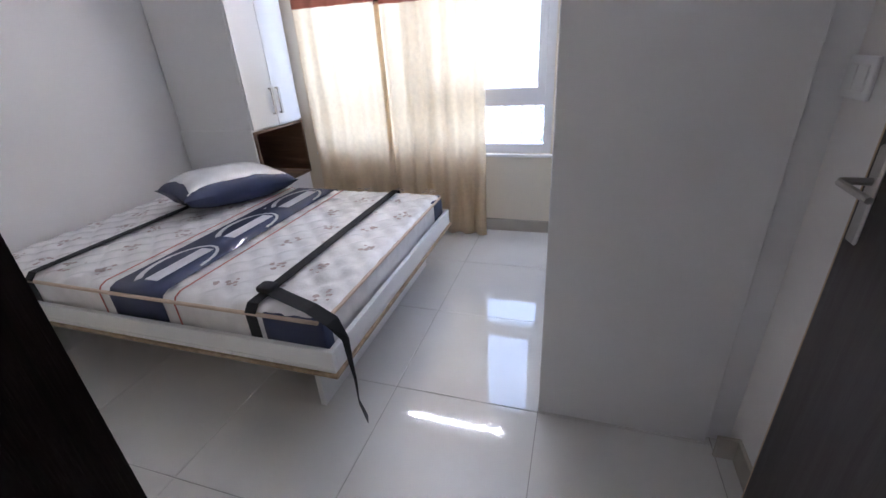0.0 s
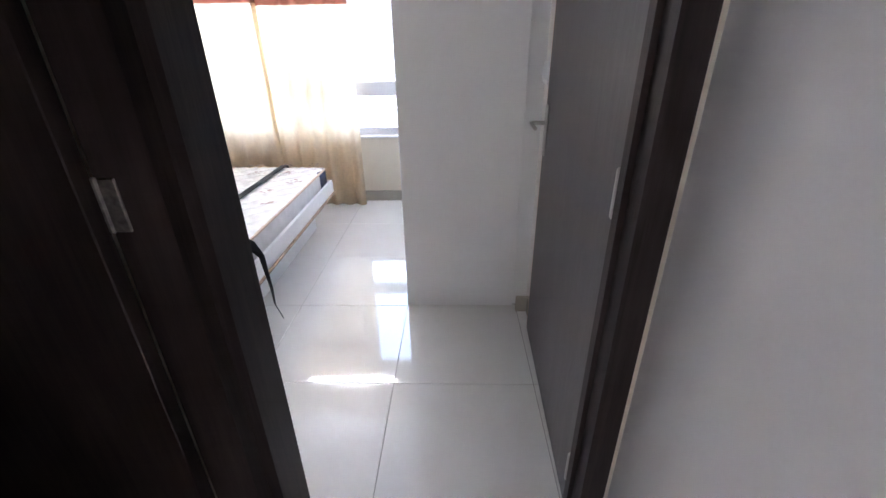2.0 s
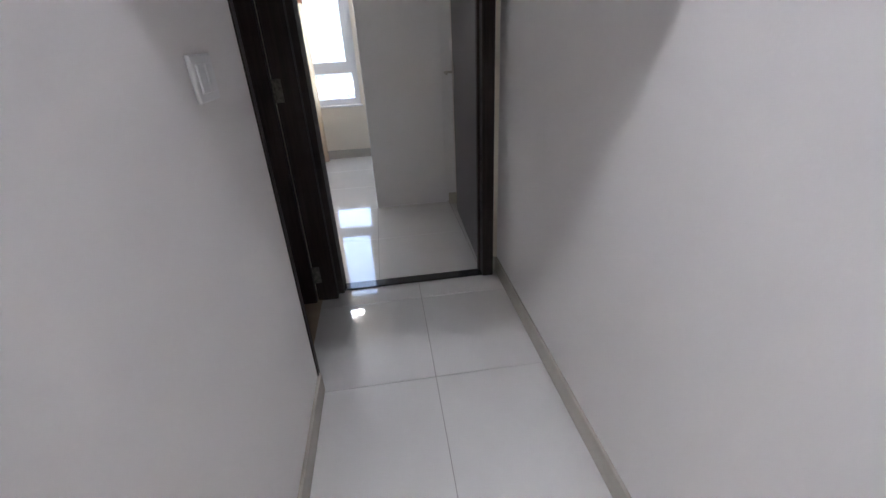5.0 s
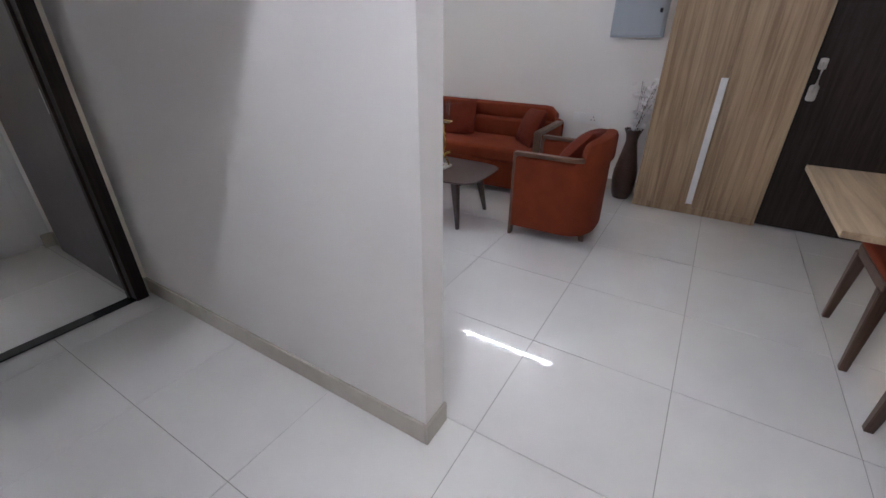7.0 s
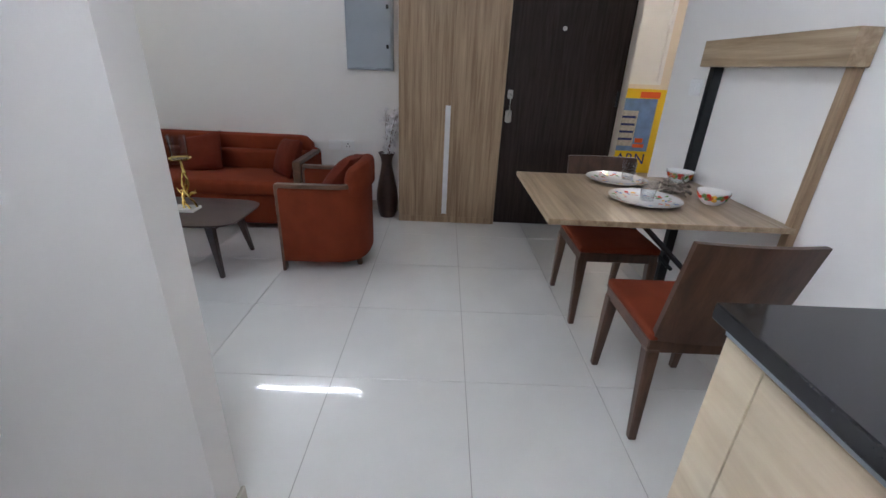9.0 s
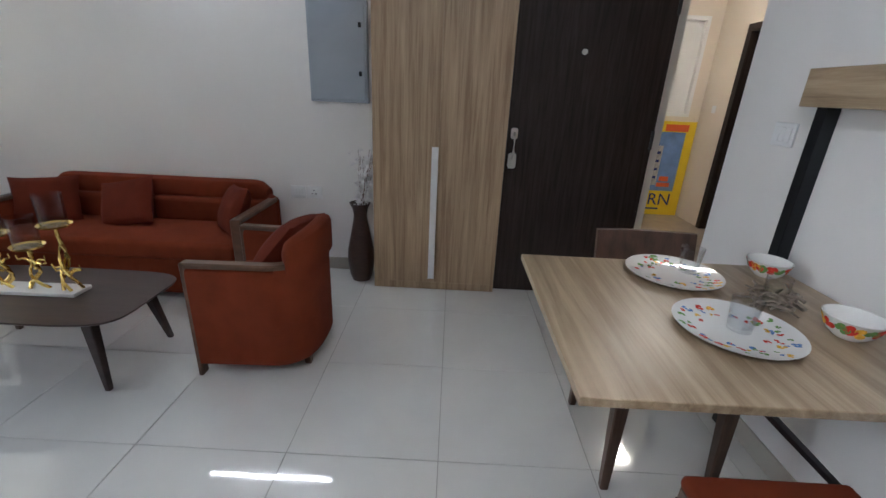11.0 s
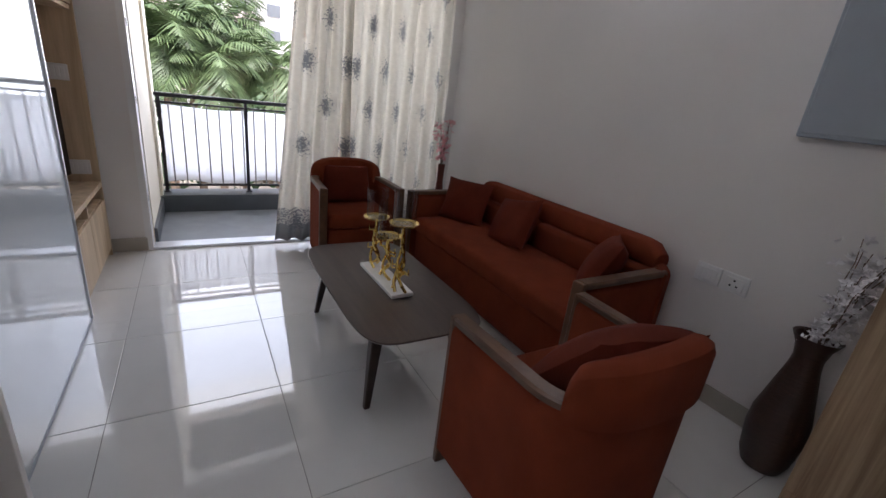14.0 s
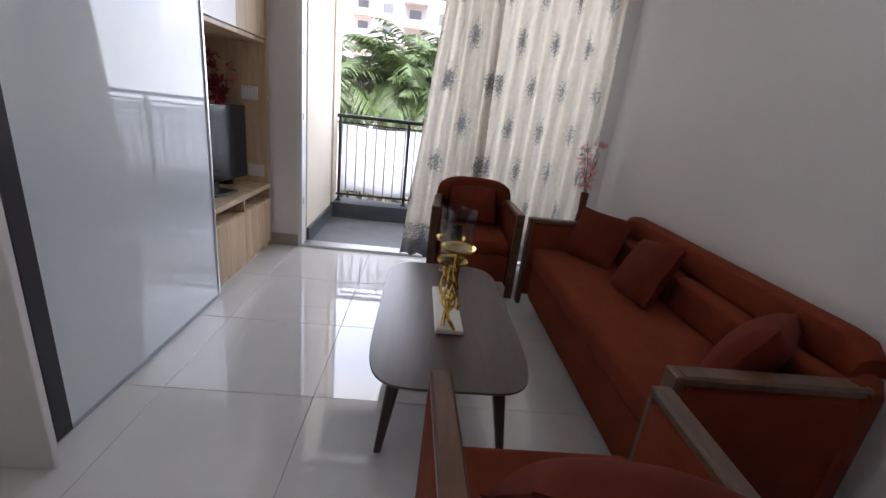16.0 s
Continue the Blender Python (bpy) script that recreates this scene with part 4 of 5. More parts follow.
ch = thing("candle_holder", "gilt branch candle holder with three smoked glass cups on marble", "candle holder", pose(1.856, -0.69, 0.372, 0, 0, 1))
part("base", box(-0.055, 0.055, -0.205, 0.205, 0, 0.02, 0.003), M_MARBLE, ch, "white marble slab")
for y, h in ((0.15, 0.27), (-0.005, 0.22), (-0.16, 0.33)):
    st = bmesh.new()
    for k in range(3):
        ph = random.uniform(0, 6)
        tube(st, [(0.028 * math.sin(ph + j * 0.9) * (1 - j / 9), y + 0.045 * math.cos(ph + j * 0.8) * (1 - j / 9), 0.02 + (h - 0.02) * j / 8) for j in range(9)], 0.008, 0.005, 6)
    for k in range(5):
        z = random.uniform(0.04, h * 0.75)
        a = random.uniform(0, 6.28)
        p = Vector((0, y, z))
        q = p + Vector((0.035 * math.cos(a), 0.055 * math.sin(a), 0.02))
        tube(st, [p, (p + q) / 2 + Vector((0, 0, 0.012)), q, q + Vector((0.004, 0.008, 0.02))], 0.007, 0.003, 6)
    part("branch", st, M_GOLD, ch, "twisted gilt branch", smooth=True)
    part("dish", lathe([(0.0, h), (0.03, h), (0.060, h + 0.006), (0.066, h + 0.016), (0.059, h + 0.011), (0.0, h + 0.006)]), M_GOLD, ch, "gilt dish", pose(0, y, 0), True)
    part("glass_cup", lathe([(0.051, h + 0.012), (0.053, h + 0.155), (0.0515, h + 0.155), (0.0495, h + 0.012)]), M_SMOKE, ch, "smoked glass cylinder", pose(0, y, 0), True)

# ---- dining corner ----
dt = thing("folding_table", "oak laminate fold-down dining table hinged to a wall frame", "table")
part("tabletop", box(0.81, 1.645, -3.93, -2.935, 0.746, 0.77, 0.002), M_OAKX, dt)
part("frame_post", box(0.815, 0.855, -3.95, -3.915, 0.0, 1.37, 0.002), M_OAK, dt, "oak wall frame post")
part("frame_post", box(1.661, 1.673, -3.95, -3.915, 0.0, 1.37, 0.002), M_OAK, dt, "oak wall frame post")
part("inner_post", box(1.615, 1.660, -3.95, -3.90, 0.0, 1.37, 0.002), M_BLACKM, dt, "black inner rail")
part("top_board", box(0.80, 1.70, -3.95, -3.865, 1.365, 1.49, 0.002), M_OAKX, dt, "oak top board")
for x in (0.92, 1.56):
    part("brace", tube(bmesh.new(), [(x, -3.935, 0.22), (x, -3.35, 0.742)], 0.013, n=6), M_BLACKM, dt, "black folding brace")


def dining_chair(m, label):
    t = thing("dining_chair", label, "chair", m, "chairs at the folding table")
    part("seat", box(-0.215, 0.215, -0.21, 0.22, 0.435, 0.475, 0.016, 3), M_RUST, t, "rust fabric seat pad", smooth=True)
    part("seat_frame", box(-0.21, 0.21, -0.205, 0.215, 0.385, 0.436, 0.004), M_WALNUT, t)
    for x in (-0.19, 0.19):
        part("leg", taper((x, 0.19, 0.40), (x * 1.02, 0.215, 0), 0.05, 0.03), M_WALNUT, t)
        part("leg", taper((x, -0.19, 0.40), (x * 1.02, -0.235, 0), 0.05, 0.03), M_WALNUT, t)
    bm = bmesh.new()
    cols = []
    for i in range(9):
        u = i / 8 * 2 - 1
        cols.append([bm.verts.new((u * 0.20 * (1 + 0.05 * (z - 0.45)), -0.185 - 0.22 * (z - 0.45) - 0.02 * (1 - u * u) + o, z)) for o in (0.0, -0.022) for z in (0.44, 0.55, 0.66, 0.77, 0.855)])
    for a, b in zip(cols, cols[1:]):
        for j in (0, 1, 2, 3, 5, 6, 7, 8):
            bm.faces.new((a[j], b[j], b[j + 1], a[j + 1]))
        bm.faces.new((a[0], a[5], b[5], b[0]))
        bm.faces.new((a[4], b[4], b[9], a[9]))
    for c in (cols[0], cols[-1]):
        for j in range(4):
            bm.faces.new((c[j], c[j + 1], c[j + 6], c[j + 5]))
    part("backrest", bm, M_WALNUT, t, "curved walnut back panel", smooth=True)
    return t


dining_chair(pose(0.685, -3.48, 0, 0, 0, -90), "walnut dining chair with rust fabric seat")
dining_chair(pose(1.472, -3.46, 0, 0, 0, 90), "walnut dining chair with rust fabric seat pushed under table")


def printed(parent, r0, r1, z, count, size, curve=None):
    """Painted flowers and leaves: thin petals laid round a dish."""
    groups = {}
    for k in range(count):
        a, r = random.uniform(0, 6.28), random.uniform(r0, r1)
        ma = random.choice((M_PRED, M_PRED, M_PGREEN, M_PGREEN, M_PBLUE, M_PYEL))
        groups.setdefault(ma.name, (ma, []))[1].append((a, r, size * random.uniform(0.5, 1.2)))
    for ma, spots in groups.values():
        bm = bmesh.new()
        for a, r, s in spots:
            for n in range(5):
                b = random.uniform(0, 6.28)
                c = Vector((r * math.cos(a) + s * 0.5 * math.cos(b), r * math.sin(a) + s * 0.5 * math.sin(b), 0))
                vs = []
                for k in range(7):
                    q = c + Vector((s * 0.42 * math.cos(k * 0.898), s * 0.42 * math.sin(k * 0.898), 0))
                    q.z = z(math.hypot(q.x, q.y)) + 0.0006
                    vs.append(bm.verts.new(q))
                bm.faces.new(vs)
        tagged(part("print", bm, ma, parent), kind="stuff")


def plate(x, y):
    t = thing("dinner_plate", "white china dinner plate with painted flowers", "plate", pose(x, y, 0.77, 0, 0, random.uniform(0, 360)), "dinner plates")
    part("dish", lathe([(0.0, 0.001), (0.096, 0.001), (0.160, 0.018), (0.162, 0.021), (0.102, 0.006), (0.0, 0.005)], 40), M_CHINA, t, smooth=True)
    printed(t, 0.075, 0.148, lambda r: 0.0058 + max(0, r - 0.100) * 0.25, 60, 0.012)


def bowl(x, y):
    t = thing("soup_bowl", "white china bowl with red painted flowers", "bowl", pose(x, y, 0.77, 0, 0, random.uniform(0, 360)), "china bowls")
    part("dish", lathe([(0.0, 0.0), (0.035, 0.0), (0.055, 0.018), (0.073, 0.062), (0.070, 0.062), (0.052, 0.02), (0.0, 0.006)], 36), M_CHINA, t, smooth=True)
    for ma, n0 in ((M_PRED, 9), (M_PYEL, 4), (M_PGREEN, 7)):
        bm = bmesh.new()
        for k in range(n0):
            a0, z0 = 2 * math.pi * k / n0 + random.uniform(0, .6), random.uniform(0.037, 0.043)
            for n in range(5):
                b = random.uniform(0, 6.28)
                vs = []
                for j in range(7):
                    zz = z0 + 0.009 * math.sin(b) + 0.009 * math.sin(j * 0.898)
                    aa = a0 + (0.009 * math.cos(b) + 0.009 * math.cos(j * 0.898)) / 0.06
                    rr = 0.0568 + (zz - 0.018) * 0.409
                    vs.append(bm.verts.new((rr * math.cos(aa), rr * math.sin(aa), zz)))
                bm.faces.new(vs)
        tagged(part("print", bm, ma, t), kind="stuff")


def tumbler(x, y, z):
    solid("glass_tumbler", lathe([(0.0, 0.0), (0.030, 0.0), (0.040, 0.095), (0.0375, 0.095), (0.028, 0.012), (0.0, 0.012)], 18), M_TUMBLER, "clear cut-glass tumbler standing on a plate", "glass", pose(x, y, z), True, "tumblers")


plate(1.50, -3.46)
plate(1.12, -3.45)
bowl(1.55, -3.83)
bowl(1.13, -3.77)
tumbler(1.53, -3.53, 0.777)
tumbler(1.12, -3.46, 0.777)
wr = thing("candle_wreath", "driftwood twig wreath round a clear glass candle cup", "ornament", pose(1.29, -3.67, 0.77))
bm = bmesh.new()
for k in range(46):
    a, z = random.uniform(0, 6.28), random.uniform(0.008, 0.055)
    p = Vector((0.052 * math.cos(a), 0.052 * math.sin(a), z))
    d = Vector((random.uniform(-1, 1), random.uniform(-1, 1), random.uniform(-.25, .45))) * 0.035
    tube(bm, [p - d, p + Vector((0, 0, .004)), p + d], 0.006, 0.003, 5)
for v in bm.verts:
    v.co.z = max(v.co.z, 0.001)
part("wreath", bm, mat("driftwood", (0.24, 0.20, 0.16), 0.85, 0, 0.3, 40), wr)
part("glass_cup", lathe([(0.0, 0.0), (0.03, 0.0), (0.036, 0.10), (0.034, 0.10), (0.028, 0.004), (0.0, 0.004)], 20), M_CLEAR, wr, "", None, True)

# ---- kitchen counter ----
kc = thing("kitchen_base_unit", "birch laminate kitchen base unit with drawers", "cabinet")
part("body", box(-2.89, 0.0, -3.94, -3.16, 0.09, 0.82), M_BIRCH, kc)
part("plinth", box(-2.89, -0.03, -3.94, -3.20, 0.0, 0.09), M_BLACKM, kc)
for x0, x1 in ((-0.115, 0.0), (-0.72, -0.119), (-1.32, -0.724), (-1.92, -1.324)):
    d = part("door", box(x0, x1, -3.16, -3.142, 0.10, 0.79, 0.0015), M_BIRCH, kc)
    if x0 < -0.2:
        for k in (0.0, 0.035):
            part("handle", box(x0 + 0.25, x0 + 0.38, -3.15, -3.136, 0.36 - k, 0.366 - k), M_STEEL, d)
part("profile_handle", box(-2.89, 0.0, -3.15, -3.135, 0.795, 0.818, 0.003), M_GREYMET, kc, "aluminium profile handle")
wt = solid("kitchen_worktop", box(-2.89, 0.03, -3.94, -3.115, 0.82, 0.86, 0.004, 2), M_GRANITE, "polished black granite kitchen worktop", "worktop")

# ---- bedroom ----
wb = thing("bedroom_wardrobe", "plain white floor-to-ceiling wardrobe block", "wardrobe")
part("body", box(-0.69, -0.11, 1.162, 2.93, 0, H - 0.01, 0.002), M_WHITE, wb)
part("filler", box(-0.11, -0.03, 1.185, 2.93, 0, H - 0.01), M_WHITE, wb)
part("light_switch", box(-0.702, -0.69, 2.3, 2.38, 1.05, 1.13, 0.003), M_PLASTIC, wb)

cab = thing("bedside_cabinet", "tall white corner cabinet with an open walnut niche", "cabinet")
CX = -2.79
part("upper_body", box(-3.42, CX, 2.36, 2.925, 0.86, H - 0.01, 0.002), M_WHITE, cab)
for y0, y1 in ((2.362, 2.64), (2.644, 2.923)):
    d = part("door", box(CX + 0.002, CX + 0.02, y0, y1, 0.875, H - 0.02, 0.0015), M_WHITE, cab)
    yh = y1 - 0.035 if y0 < 2.5 else y0 + 0.035
    hbm = boxes((CX + 0.02, CX + 0.045, yh - 0.008, yh + 0.008, 0.95, 0.962), (CX + 0.02, CX + 0.045, yh - 0.008, yh + 0.008, 1.12, 1.132), (CX + 0.038, CX + 0.048, yh - 0.010, yh + 0.010, 0.95, 1.132))
    part("handle", hbm, M_STEEL, d, "steel bow handle")
part("niche", boxes((-3.42, CX + 0.02, 2.36, 2.375, 0.44, 0.86), (-3.42, CX + 0.02, 2.91, 2.925, 0.44, 0.86), (-3.42, CX + 0.02, 2.375, 2.91, 0.44, 0.46), (-3.42, CX + 0.02, 2.375, 2.91, 0.845, 0.86), (-3.42, -3.40, 2.375, 2.91, 0.46, 0.845)), wood("niche_walnut", (0.085, 0.045, 0.025), (0.19, 0.11, 0.065), 0.45, 10, (0.5, 6, 6)), cab, "open walnut niche")
part("niche_side", box(-3.42, CX + 0.004, 2.347, 2.3595, 0.438, 0.875), M_WHITE, cab)
part("lower_body", box(-3.42, CX + 0.005, 2.362, 2.923, 0.0, 0.438, 0.002), M_WHITE, cab)

BX0, BX1, BY0, BY1 = -3.41, -1.385, 0.89, 2.345
bed = thing("wall_bed", "white folding wall bed with a wooden edged tray", "bed")
part("tray", boxes((BX0, BX1, BY0, BY1, 0.283, 0.30), (BX0, BX1, BY0, BY0 + 0.022, 0.30, 0.375, 0.002), (BX0, BX1, BY1 - 0.022, BY1, 0.30, 0.375, 0.002), (BX1 - 0.022, BX1, BY0 + 0.022, BY1 - 0.022, 0.30, 0.375, 0.002)), M_WHITE, bed, "white laminate tray")
part("edge_strip", boxes((BX0, BX1 + 0.012, BY0 - 0.012, BY1 + 0.008, 0.268, 0.283, 0.002)), M_OAK, bed, "brown wooden bottom board")
part("support_panel", box(-1.56, -1.535, BY0 + 0.09, BY1 - 0.09, 0.0, 0.268, 0.002), M_WHITE, bed, "white support board")
part("headboard", box(BX0 - 0.015, BX0, BY0, BY1, 0.0, 0.46, 0.002), M_WHITE, bed)

mat_t = thing("mattress", "new quilted mattress with navy band in clear plastic wrap", "mattress")
bm = bmesh.new()
mx0, mx1, my0, my1, mz0, mz1 = BX0 + 0.03, BX1 - 0.035, BY0 + 0.03, BY1 - 0.03, 0.30, 0.50
nx, ny = 110, 80
g = {}
for i in range(nx + 1):
    for j in range(ny + 1):
        x, y = mx0 + (mx1 - mx0) * i / nx, my0 + (my1 - my0) * j / ny
        e = min(x - mx0, mx1 - x, y - my0, my1 - y)
        q = 0.016 * abs(math.sin((x + y) * 21)) ** 0.6 * abs(math.sin((x - y) * 21)) ** 0.6
        edge = 0.022 * max(0, 1 - e / 0.05) ** 2
        g[i, j] = bm.verts.new((x, y, mz1 - 0.014 + q - edge + 0.004 * noise.noise(Vector((x * 3, y * 3, 0)))))
for i in range(nx):
    for j in range(ny):
        bm.faces.new((g[i, j], g[i + 1, j], g[i + 1, j + 1], g[i, j + 1]))
part("quilt_top", bm, M_MATT, mat_t, "off-white quilted ticking", smooth=True)
part("core", box(mx0, mx1, my0, my1, mz0, mz1 - 0.028, 0.02, 3), M_MATT, mat_t, smooth=True)
for z in (mz1 - 0.028, mz0 + 0.018):
    r = bmesh.new()
    tube(r, [(mx0, my0, z), (mx1 - 0.02, my0, z), (mx1, my0 + 0.02, z), (mx1, my1 - 0.02, z), (mx1 - 0.02, my1, z), (mx0, my1, z)], 0.008)
    part("piping", r, M_PIPE, mat_t, "beige piping")


def over(x0, x1, material, lift, name, label):
    """A strip across the mattress that runs down its near side."""
    bm2 = bmesh.new()
    pts = [(my0 - lift, mz0 + 0.01), (my0 - lift, mz1 - 0.035), (my0 + 0.012, mz1 - 0.012 + lift)] + [(my0 + 0.04 + (my1 - my0 - 0.08) * k / 24, mz1 + lift) for k in range(25)] + [(my1 - 0.012, mz1 - 0.012 + lift), (my1 + lift, mz1 - 0.035), (my1 + lift, mz0 + 0.01)]
    rows = [[bm2.verts.new((x, y, z + dz)) for x in (x0, (x0 + x1) / 2, x1)] for (y, z), dz in zip(pts, [0.0] * len(pts))]
    for a, b in zip(rows, rows[1:]):
        for k in range(2):
            bm2.faces.new((a[k], a[k + 1], b[k + 1], b[k]))
    o = part(name, bm2, material, mat_t, label, smooth=True)
    s = o.modifiers.new("thickness", "SOLIDIFY")
    s.thickness, s.offset = 0.002, 1
    return o


over(-2.44, -2.15, M_NAVY, 0.002, "band", "navy printed band")
for x in (-2.50, -2.09):
    over(x, x + 0.007, M_STRIPE, 0.002, "stripe", "thin red stripe")
for yc in (1.15, 1.60, 2.05):
    bm = bmesh.new()
    for r0 in (1.0,):
        a = [bm.verts.new((-2.295 + 0.125 * math.cos(k * math.pi / 24 * 2), yc + 0.20 * math.sin(k * math.pi / 24 * 2), mz1 + 0.005)) for k in range(17)]
        b = [bm.verts.new((-2.295 + 0.105 * math.cos(k * math.pi / 24 * 2), yc + 0.01 + 0.175 * math.sin(k * math.pi / 24 * 2), mz1 + 0.005)) for k in range(17)]
        for k in range(16):
            bm.faces.new((a[k], a[k + 1], b[k + 1], b[k]))
    part("swoosh", bm, M_LOGO, mat_t, "pale crescent print")
    part("print_bar", box(-2.325, -2.255, yc - 0.15, yc + 0.16, mz1 + 0.0045, mz1 + 0.006), M_LOGO, mat_t, "pale print bar")
part("corner_patch", boxes((mx1 - 0.26, mx1 + 0.004, my0 - 0.004, my0 + 0.05, mz0 + 0.012, mz1 - 0.02, 0.012, 2), (mx1 - 0.10, mx1 + 0.004, my1 - 0.16, my1 + 0.004, mz0 + 0.012, mz1 - 0.02, 0.012, 2)), M_NAVY, mat_t, "navy corner patch", smooth=True)
flo = bmesh.new()
for i in range(9):
    for j in range(7):
        cx, cy = mx0 + 0.12 + i * 0.22 + (j % 2) * 0.1, my0 + 0.12 + j * 0.21
        if cx > mx1 - 0.05 or -2.54 < cx < -2.05:
            continue
        for k in range(9):
            a, r = random.uniform(0, 6.28), random.uniform(0.01, 0.055)
            p = Vector((cx + r * math.cos(a), cy + r * math.sin(a), mz1 + 0.0035))
            s, a2 = random.uniform(0.006, 0.014), random.uniform(0, 6)
            flo.faces.new([flo.verts.new(p + Vector((s * math.cos(a2 + q * 1.257) * (1.5 if q == 0 else 1), s * math.sin(a2 + q * 1.257), 0))) for q in range(5)])
part("floral_print", flo, M_TICKPRINT, mat_t, "grey-brown floral print")

for x in (-2.93, -1.72):
    st = thing("luggage_strap", "black webbing strap tied round the mattress", "strap", group="bed straps")
    bm2 = bmesh.new()
    pts = [(my0 - 0.005, mz0 + 0.005), (my0 - 0.006, mz1 - 0.02), (my0 + 0.02, mz1 + 0.008), ((my0 + my1) / 2, mz1 + 0.009), (my1 - 0.02, mz1 + 0.008), (my1 + 0.006, mz1 - 0.02), (my1 + 0.005, mz0 + 0.005)]
    rows = [[bm2.verts.new((x + dx, y, z)) for dx in (-0.024, 0.024)] for y, z in pts]
    for a, b in zip(rows, rows[1:]):
        bm2.faces.new((a[0], a[1], b[1], b[0]))
    o = part("webbing", bm2, M_STRAP, st)
    s = o.modifiers.new("thickness", "SOLIDIFY")
    s.thickness = 0.003
    if x > -2:
        bm2 = bmesh.new()
        tail = [(-1.72, 1.03, 0.517), (-1.60, 0.985, 0.518), (-1.47, 0.94, 0.520), (-1.375, 0.915, 0.495), (-1.325, 0.90, 0.44), (-1.312, 0.885, 0.36), (-1.300, 0.875, 0.28), (-1.296, 0.865, 0.20), (-1.265, 0.855, 0.13)]
        rows = []
        for k, p in enumerate(tail):
            w = Vector((0.010, 0.024, 0.004)) if k < 4 else Vector((0.012, 0.022 * math.cos(k * 0.35), 0.006))
            rows.append([bm2.verts.new(Vector(p) - w), bm2.verts.new(Vector(p) + w)])
        for a, b in zip(rows, rows[1:]):
            bm2.faces.new((a[0], a[1], b[1], b[0]))
        o = part("tail", bm2, M_STRAP, st, "loose hanging strap end")
        s = o.modifiers.new("thickness", "SOLIDIFY")
        s.thickness = 0.003
        part("knot", box(-1.755, -1.685, 1.0, 1.06, 0.508, 0.535, 0.010, 2), M_STRAP, st, smooth=True)

pil = thing("bed_pillow", "navy and white bed pillow in plastic wrap", "pillow", pose(-2.74, 1.99, 0.60, 90, 4, 68))
part("body", cushion(0.72, 0.46, 0.21, 18, 0.008), M_NAVY, pil, "navy piped underside", smooth=True)
part("white_panel", cushion(0.66, 0.41, 0.20, 18, 0.008), mat("white_wrap", (0.72, 0.72, 0.74), 0.35, 0, 0.08, 14, 0.3, 30, coat=0.8), pil, "white panel", pose(0.0, 0.024, 0.0), smooth=True)
solid("water_bottle_cap", lathe([(0.0, 0.0), (0.022, 0.0), (0.026, 0.03), (0.016, 0.06), (0.0, 0.065)], 14), M_BLACKM, "small black object standing on the mattress", "knob", pose(-3.0, 2.24, 0.503), True)

# ---- outside ----
structure("ground", box(-400, 400, 2.6, 700, -7.2, -7.0), M_GROUND, "pale bare earth around the building", "ground")

def palm(x, y, base, height, crown, seed):
    rnd = random.Random(seed)
    t = thing("palm_tree", "coconut palm with long drooping green fronds", "tree", pose(x, y, base), "coconut palms")
    bend = rnd.uniform(-0.8, 0.8)
    top = Vector((bend, 0, height))
    bm = tube(bmesh.new(), [(bend * (k / 8) ** 2, 0, height * k / 8) for k in range(9)], 0.20, 0.12, 8)
    part("trunk", bm, M_TRUNK, t)
    lf = bmesh.new()
    for k in range(26):
        az, el = k * 2.4 + rnd.uniform(-.2, .2), rnd.uniform(-0.35, 1.25)
        L = crown * rnd.uniform(0.8, 1.1)
        p, d = top.copy(), Vector((math.cos(az) * math.cos(el), math.sin(az) * math.cos(el), math.sin(el)))
        side = Vector((-math.sin(az), math.cos(az), 0))
        prev = None
        n = 24
        for j in range(n):
            p = p + d * L / n
            d = (d + Vector((0, 0, -0.085))).normalized()
            w = crown * 0.30 * math.sin(math.pi * min(1, 0.14 + 0.9 * j / n)) * rnd.uniform(0.75, 1.15)
            if prev is not None:
                for s in (1, -1):
                    q = rnd.uniform(0.35, 0.75)
                    tip = p + side * s * w + d * w * 0.6 + Vector((0, 0, -w * q))
                    mid = p.lerp(tip, 0.45) + Vector((0, 0, w * 0.06))
                    hw = d * L * 0.011
                    lf.faces.new([lf.verts.new(v) for v in (p - hw, p + hw, mid + hw * 1.3, tip, mid - hw * 1.3)])
                lf.faces.new([lf.verts.new(v) for v in (prev - side * 0.03, prev + side * 0.03, p + side * 0.025, p - side * 0.025)])
            prev = p.copy()
    part("crown", lf, M_LEAF, t)


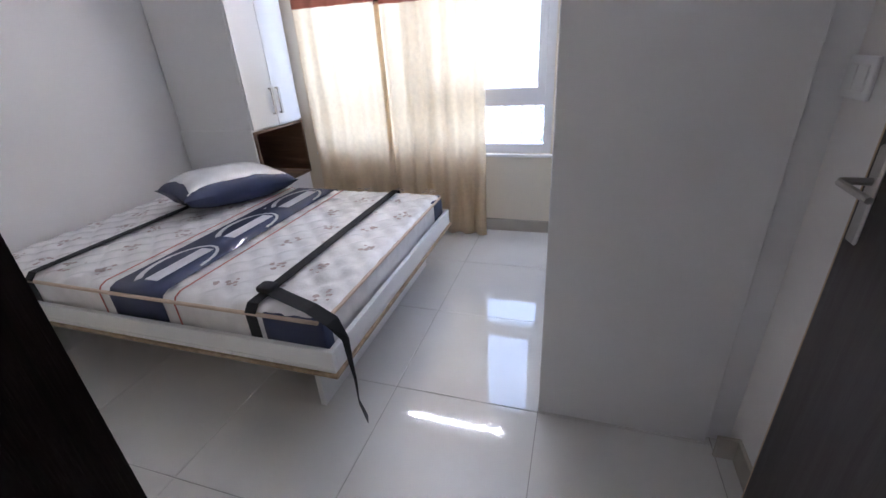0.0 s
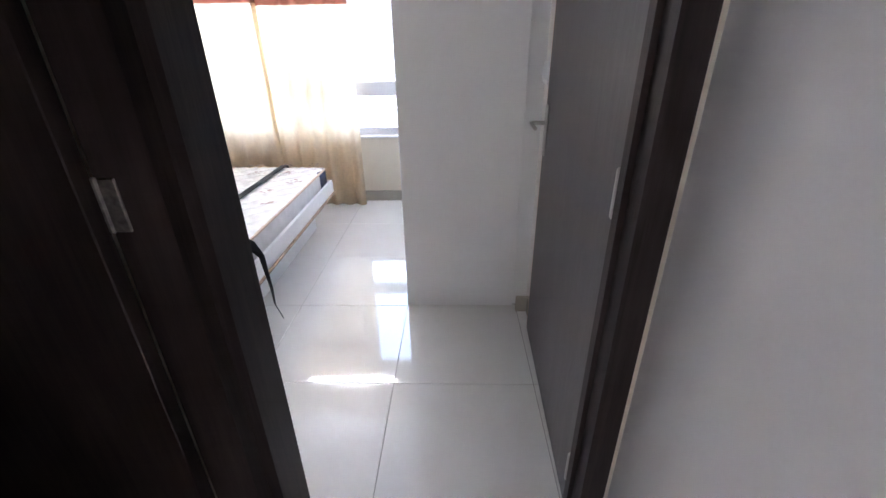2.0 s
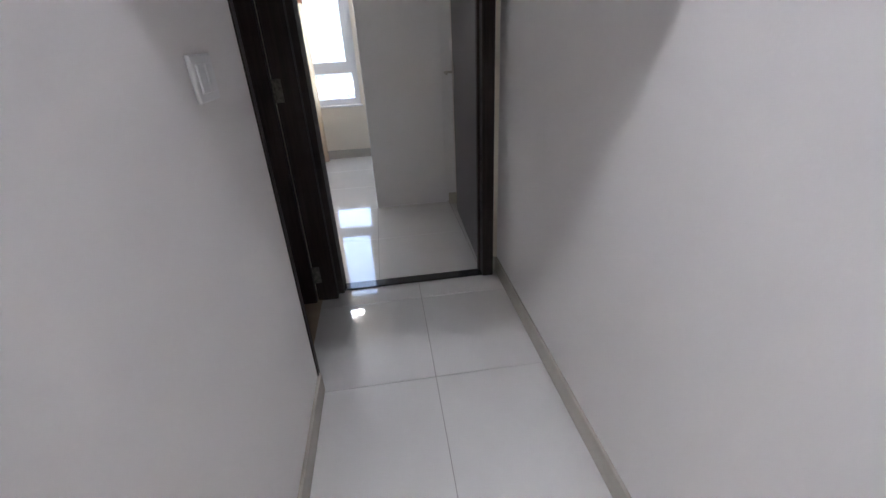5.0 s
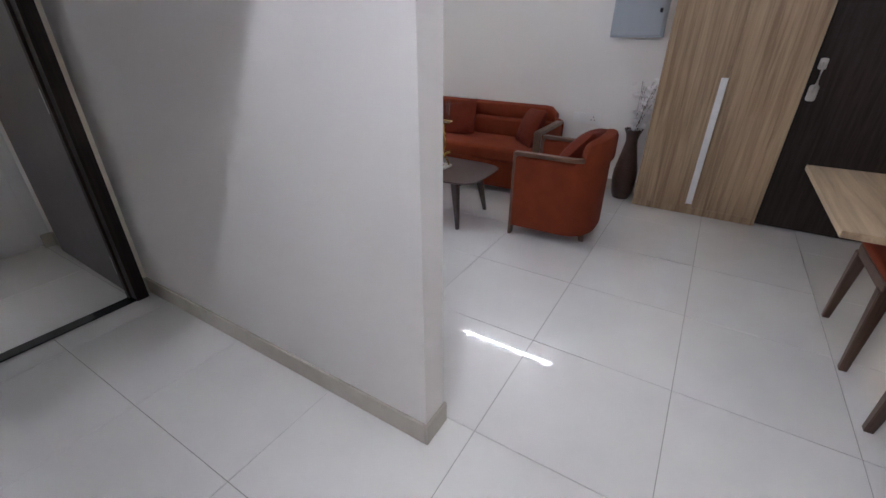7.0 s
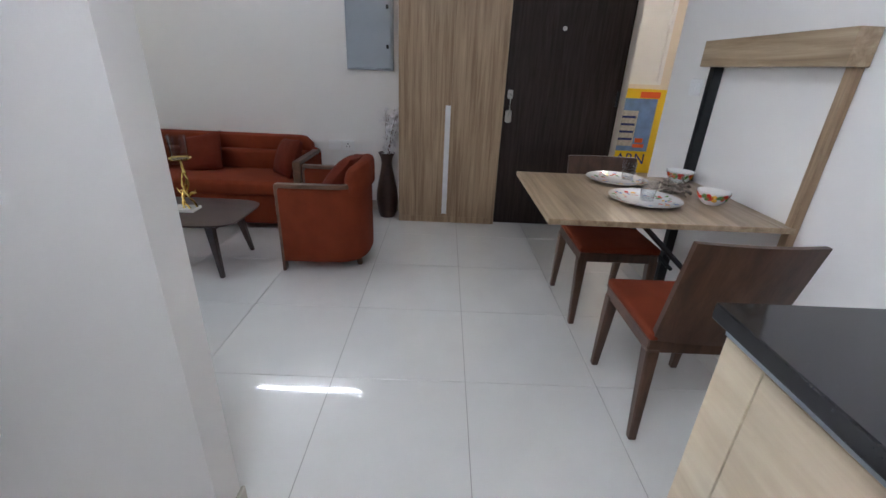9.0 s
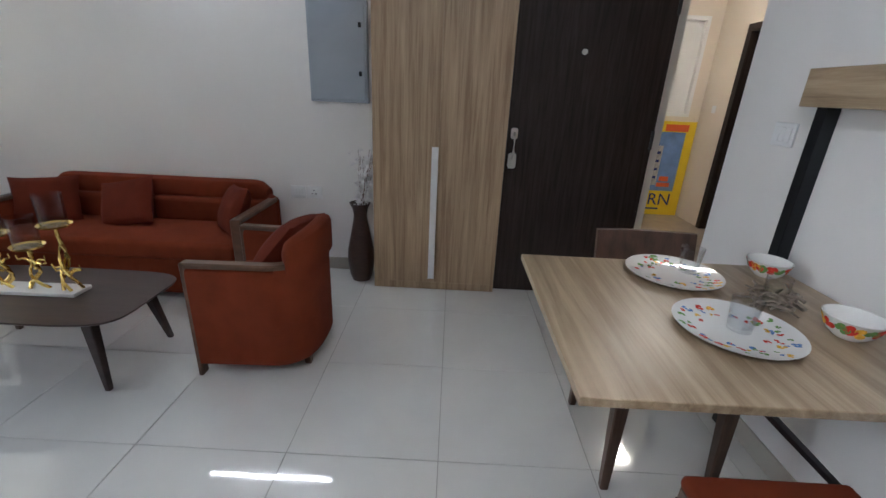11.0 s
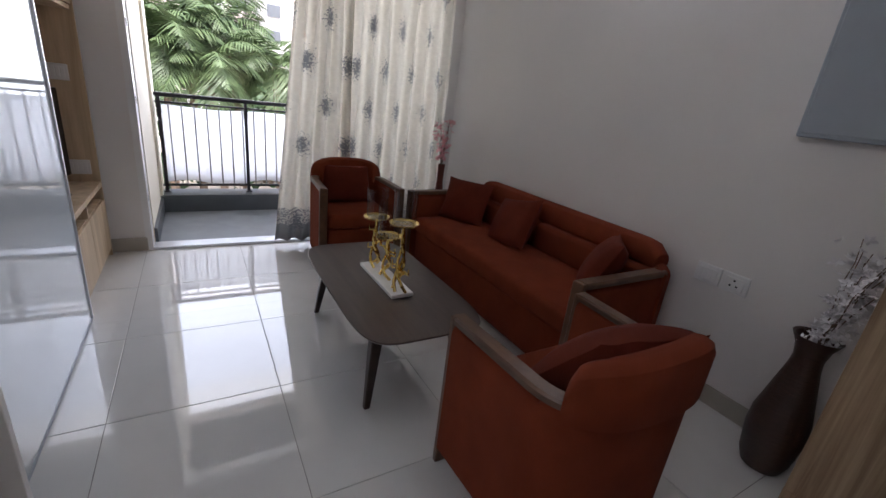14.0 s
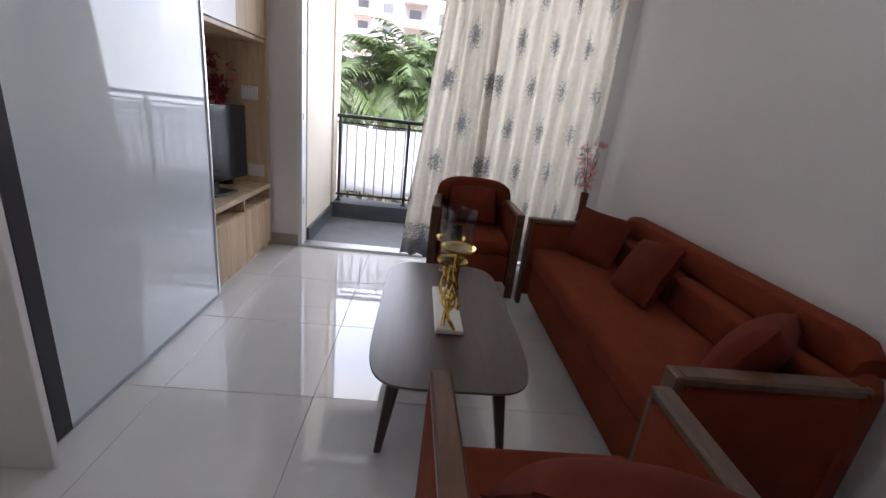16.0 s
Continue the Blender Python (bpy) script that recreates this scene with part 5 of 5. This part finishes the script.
random.seed(11)
for k in range(22):
    palm(random.uniform(-14, 26), random.uniform(27, 40), -7, random.uniform(6.5, 11.5), random.uniform(2.8, 3.8), k)
for px, py, ph, pc in ((0.2, 18.0, 9.2, 2.8), (2.1, 17.5, 8.45, 2.8), (-0.9, 19.5, 9.6, 3.0), (1.3, 20.5, 10.2, 3.2), (-2.6, 18.0, 8.6, 3.0), (4.6, 19.5, 8.8, 3.0), (-4.6, 20.0, 9.4, 3.2), (6.8, 21.0, 9.2, 3.2), (3.4, 23.0, 10.6, 3.2)):
    palm(px, py, -7, ph, pc, int(100 + px * 7))
fo = bmesh.new()
for k in range(9000):
    x, y = random.uniform(-30, 40), random.uniform(27, 40)
    z = -6.5 + random.random() ** 0.8 * (7.5 + 1.8 * noise.noise(Vector((x * 0.25, 0, 3))))
    p = Vector((x, y, z))
    s = random.uniform(0.25, 0.6)
    q = Euler((random.uniform(0, 6), random.uniform(0, 6), 0)).to_matrix()
    fo.faces.new([fo.verts.new(p + q @ Vector(v)) for v in ((-s, 0, 0), (0, -s * .4, 0), (s, 0, 0), (0, s * .4, 0))])
solid("undergrowth", fo, M_LEAF2, "dense dark green bushes under the palms", "bushes", kind="stuff")


def tower(x, y, w, storeys, seed):
    t = thing("apartment_building", "pale high-rise apartment building with balconies", "building", pose(x, y, -7), "far apartment buildings")
    hh = storeys * 3.0
    part("wall", box(-w / 2, w / 2, 0, 12, 0, hh), M_FACADE, t)
    part("roof", box(-w / 2 - 0.3, w / 2 + 0.3, -0.3, 12.3, hh, hh + 0.8), M_FACADE2, t)
    pane = mesh_of("window", box(-0.8, 0.8, -0.06, 0.0, 0, 1.4), M_WINDARK)
    slab = mesh_of("balcony", boxes((-1.6, 1.6, -1.3, -0.0, 0, 0.15), (-1.6, 1.6, -1.3, -1.2, 0.15, 1.0)), M_FACADE2)
    cols = int(w / 4)
    for s in range(1, storeys):
        for c in range(cols):
            o = new("window", pane)
            o.parent, o.location = t, (-w / 2 + 2 + c * 4, 0, s * 3 + 0.9)
            if c % 2 == 0:
                o = new("balcony", slab)
                o.parent, o.location = t, (-w / 2 + 2 + c * 4, 0, s * 3)


tower(7, 62, 20, 12, 1)
tower(-16, 75, 24, 10, 2)
tower(34, 80, 24, 14, 3)

# ---- floor tiles, last ----
def tiled(name, x0, x1, y0, y1, gx, gy, label):
    fl = structure(name, box(x0, x1, y0, y1, -0.12, -0.0035), M_GROUT, label, "floor")
    i0, j0 = math.floor((x0 - gx) / 0.6), math.floor((y0 - gy) / 0.6)
    for i in range(i0, i0 + int((x1 - x0) / 0.6) + 3):
        for j in range(j0, j0 + int((y1 - y0) / 0.6) + 3):
            a, b = max(x0, gx + i * 0.6 + 0.0012), min(x1, gx + (i + 1) * 0.6 - 0.0012)
            c, d = max(y0, gy + j * 0.6 + 0.0012), min(y1, gy + (j + 1) * 0.6 - 0.0012)
            if b - a < 0.01 or d - c < 0.01:
                continue
            o = new("tile", TILE)
            o.parent, o.scale, o.location = fl, (b - a, d - c, 1), ((a + b) / 2, (c + d) / 2, 0)


tb = bmesh.new()
lo = [tb.verts.new((sx * 0.5, sy * 0.5, -0.003)) for sx, sy in ((-1, -1), (1, -1), (1, 1), (-1, 1))]
md = [tb.verts.new((sx * 0.5, sy * 0.5, -0.0008)) for sx, sy in ((-1, -1), (1, -1), (1, 1), (-1, 1))]
hi = [tb.verts.new((sx * 0.498, sy * 0.498, 0.0)) for sx, sy in ((-1, -1), (1, -1), (1, 1), (-1, 1))]
for a, b in ((lo, md), (md, hi)):
    for i in range(4):
        tb.faces.new((a[i], a[(i + 1) % 4], b[(i + 1) % 4], b[i]))
tb.faces.new(hi)
TILE = mesh_of("tile", tb, M_TILE)
tiled("floor", -2.9, 3.27, -4.07, -0.05, -0.467, -0.245, "glossy off-white vitrified tile floor")
tiled("floor_living_north", 0.0, 3.27, -0.05, 1.11, -0.467, -0.245, "glossy off-white vitrified tile floor")
tiled("floor_bedroom", -3.55, 0.0, -0.05, 3.06, -0.691, -0.046, "glossy off-white vitrified tile floor in the bedroom")
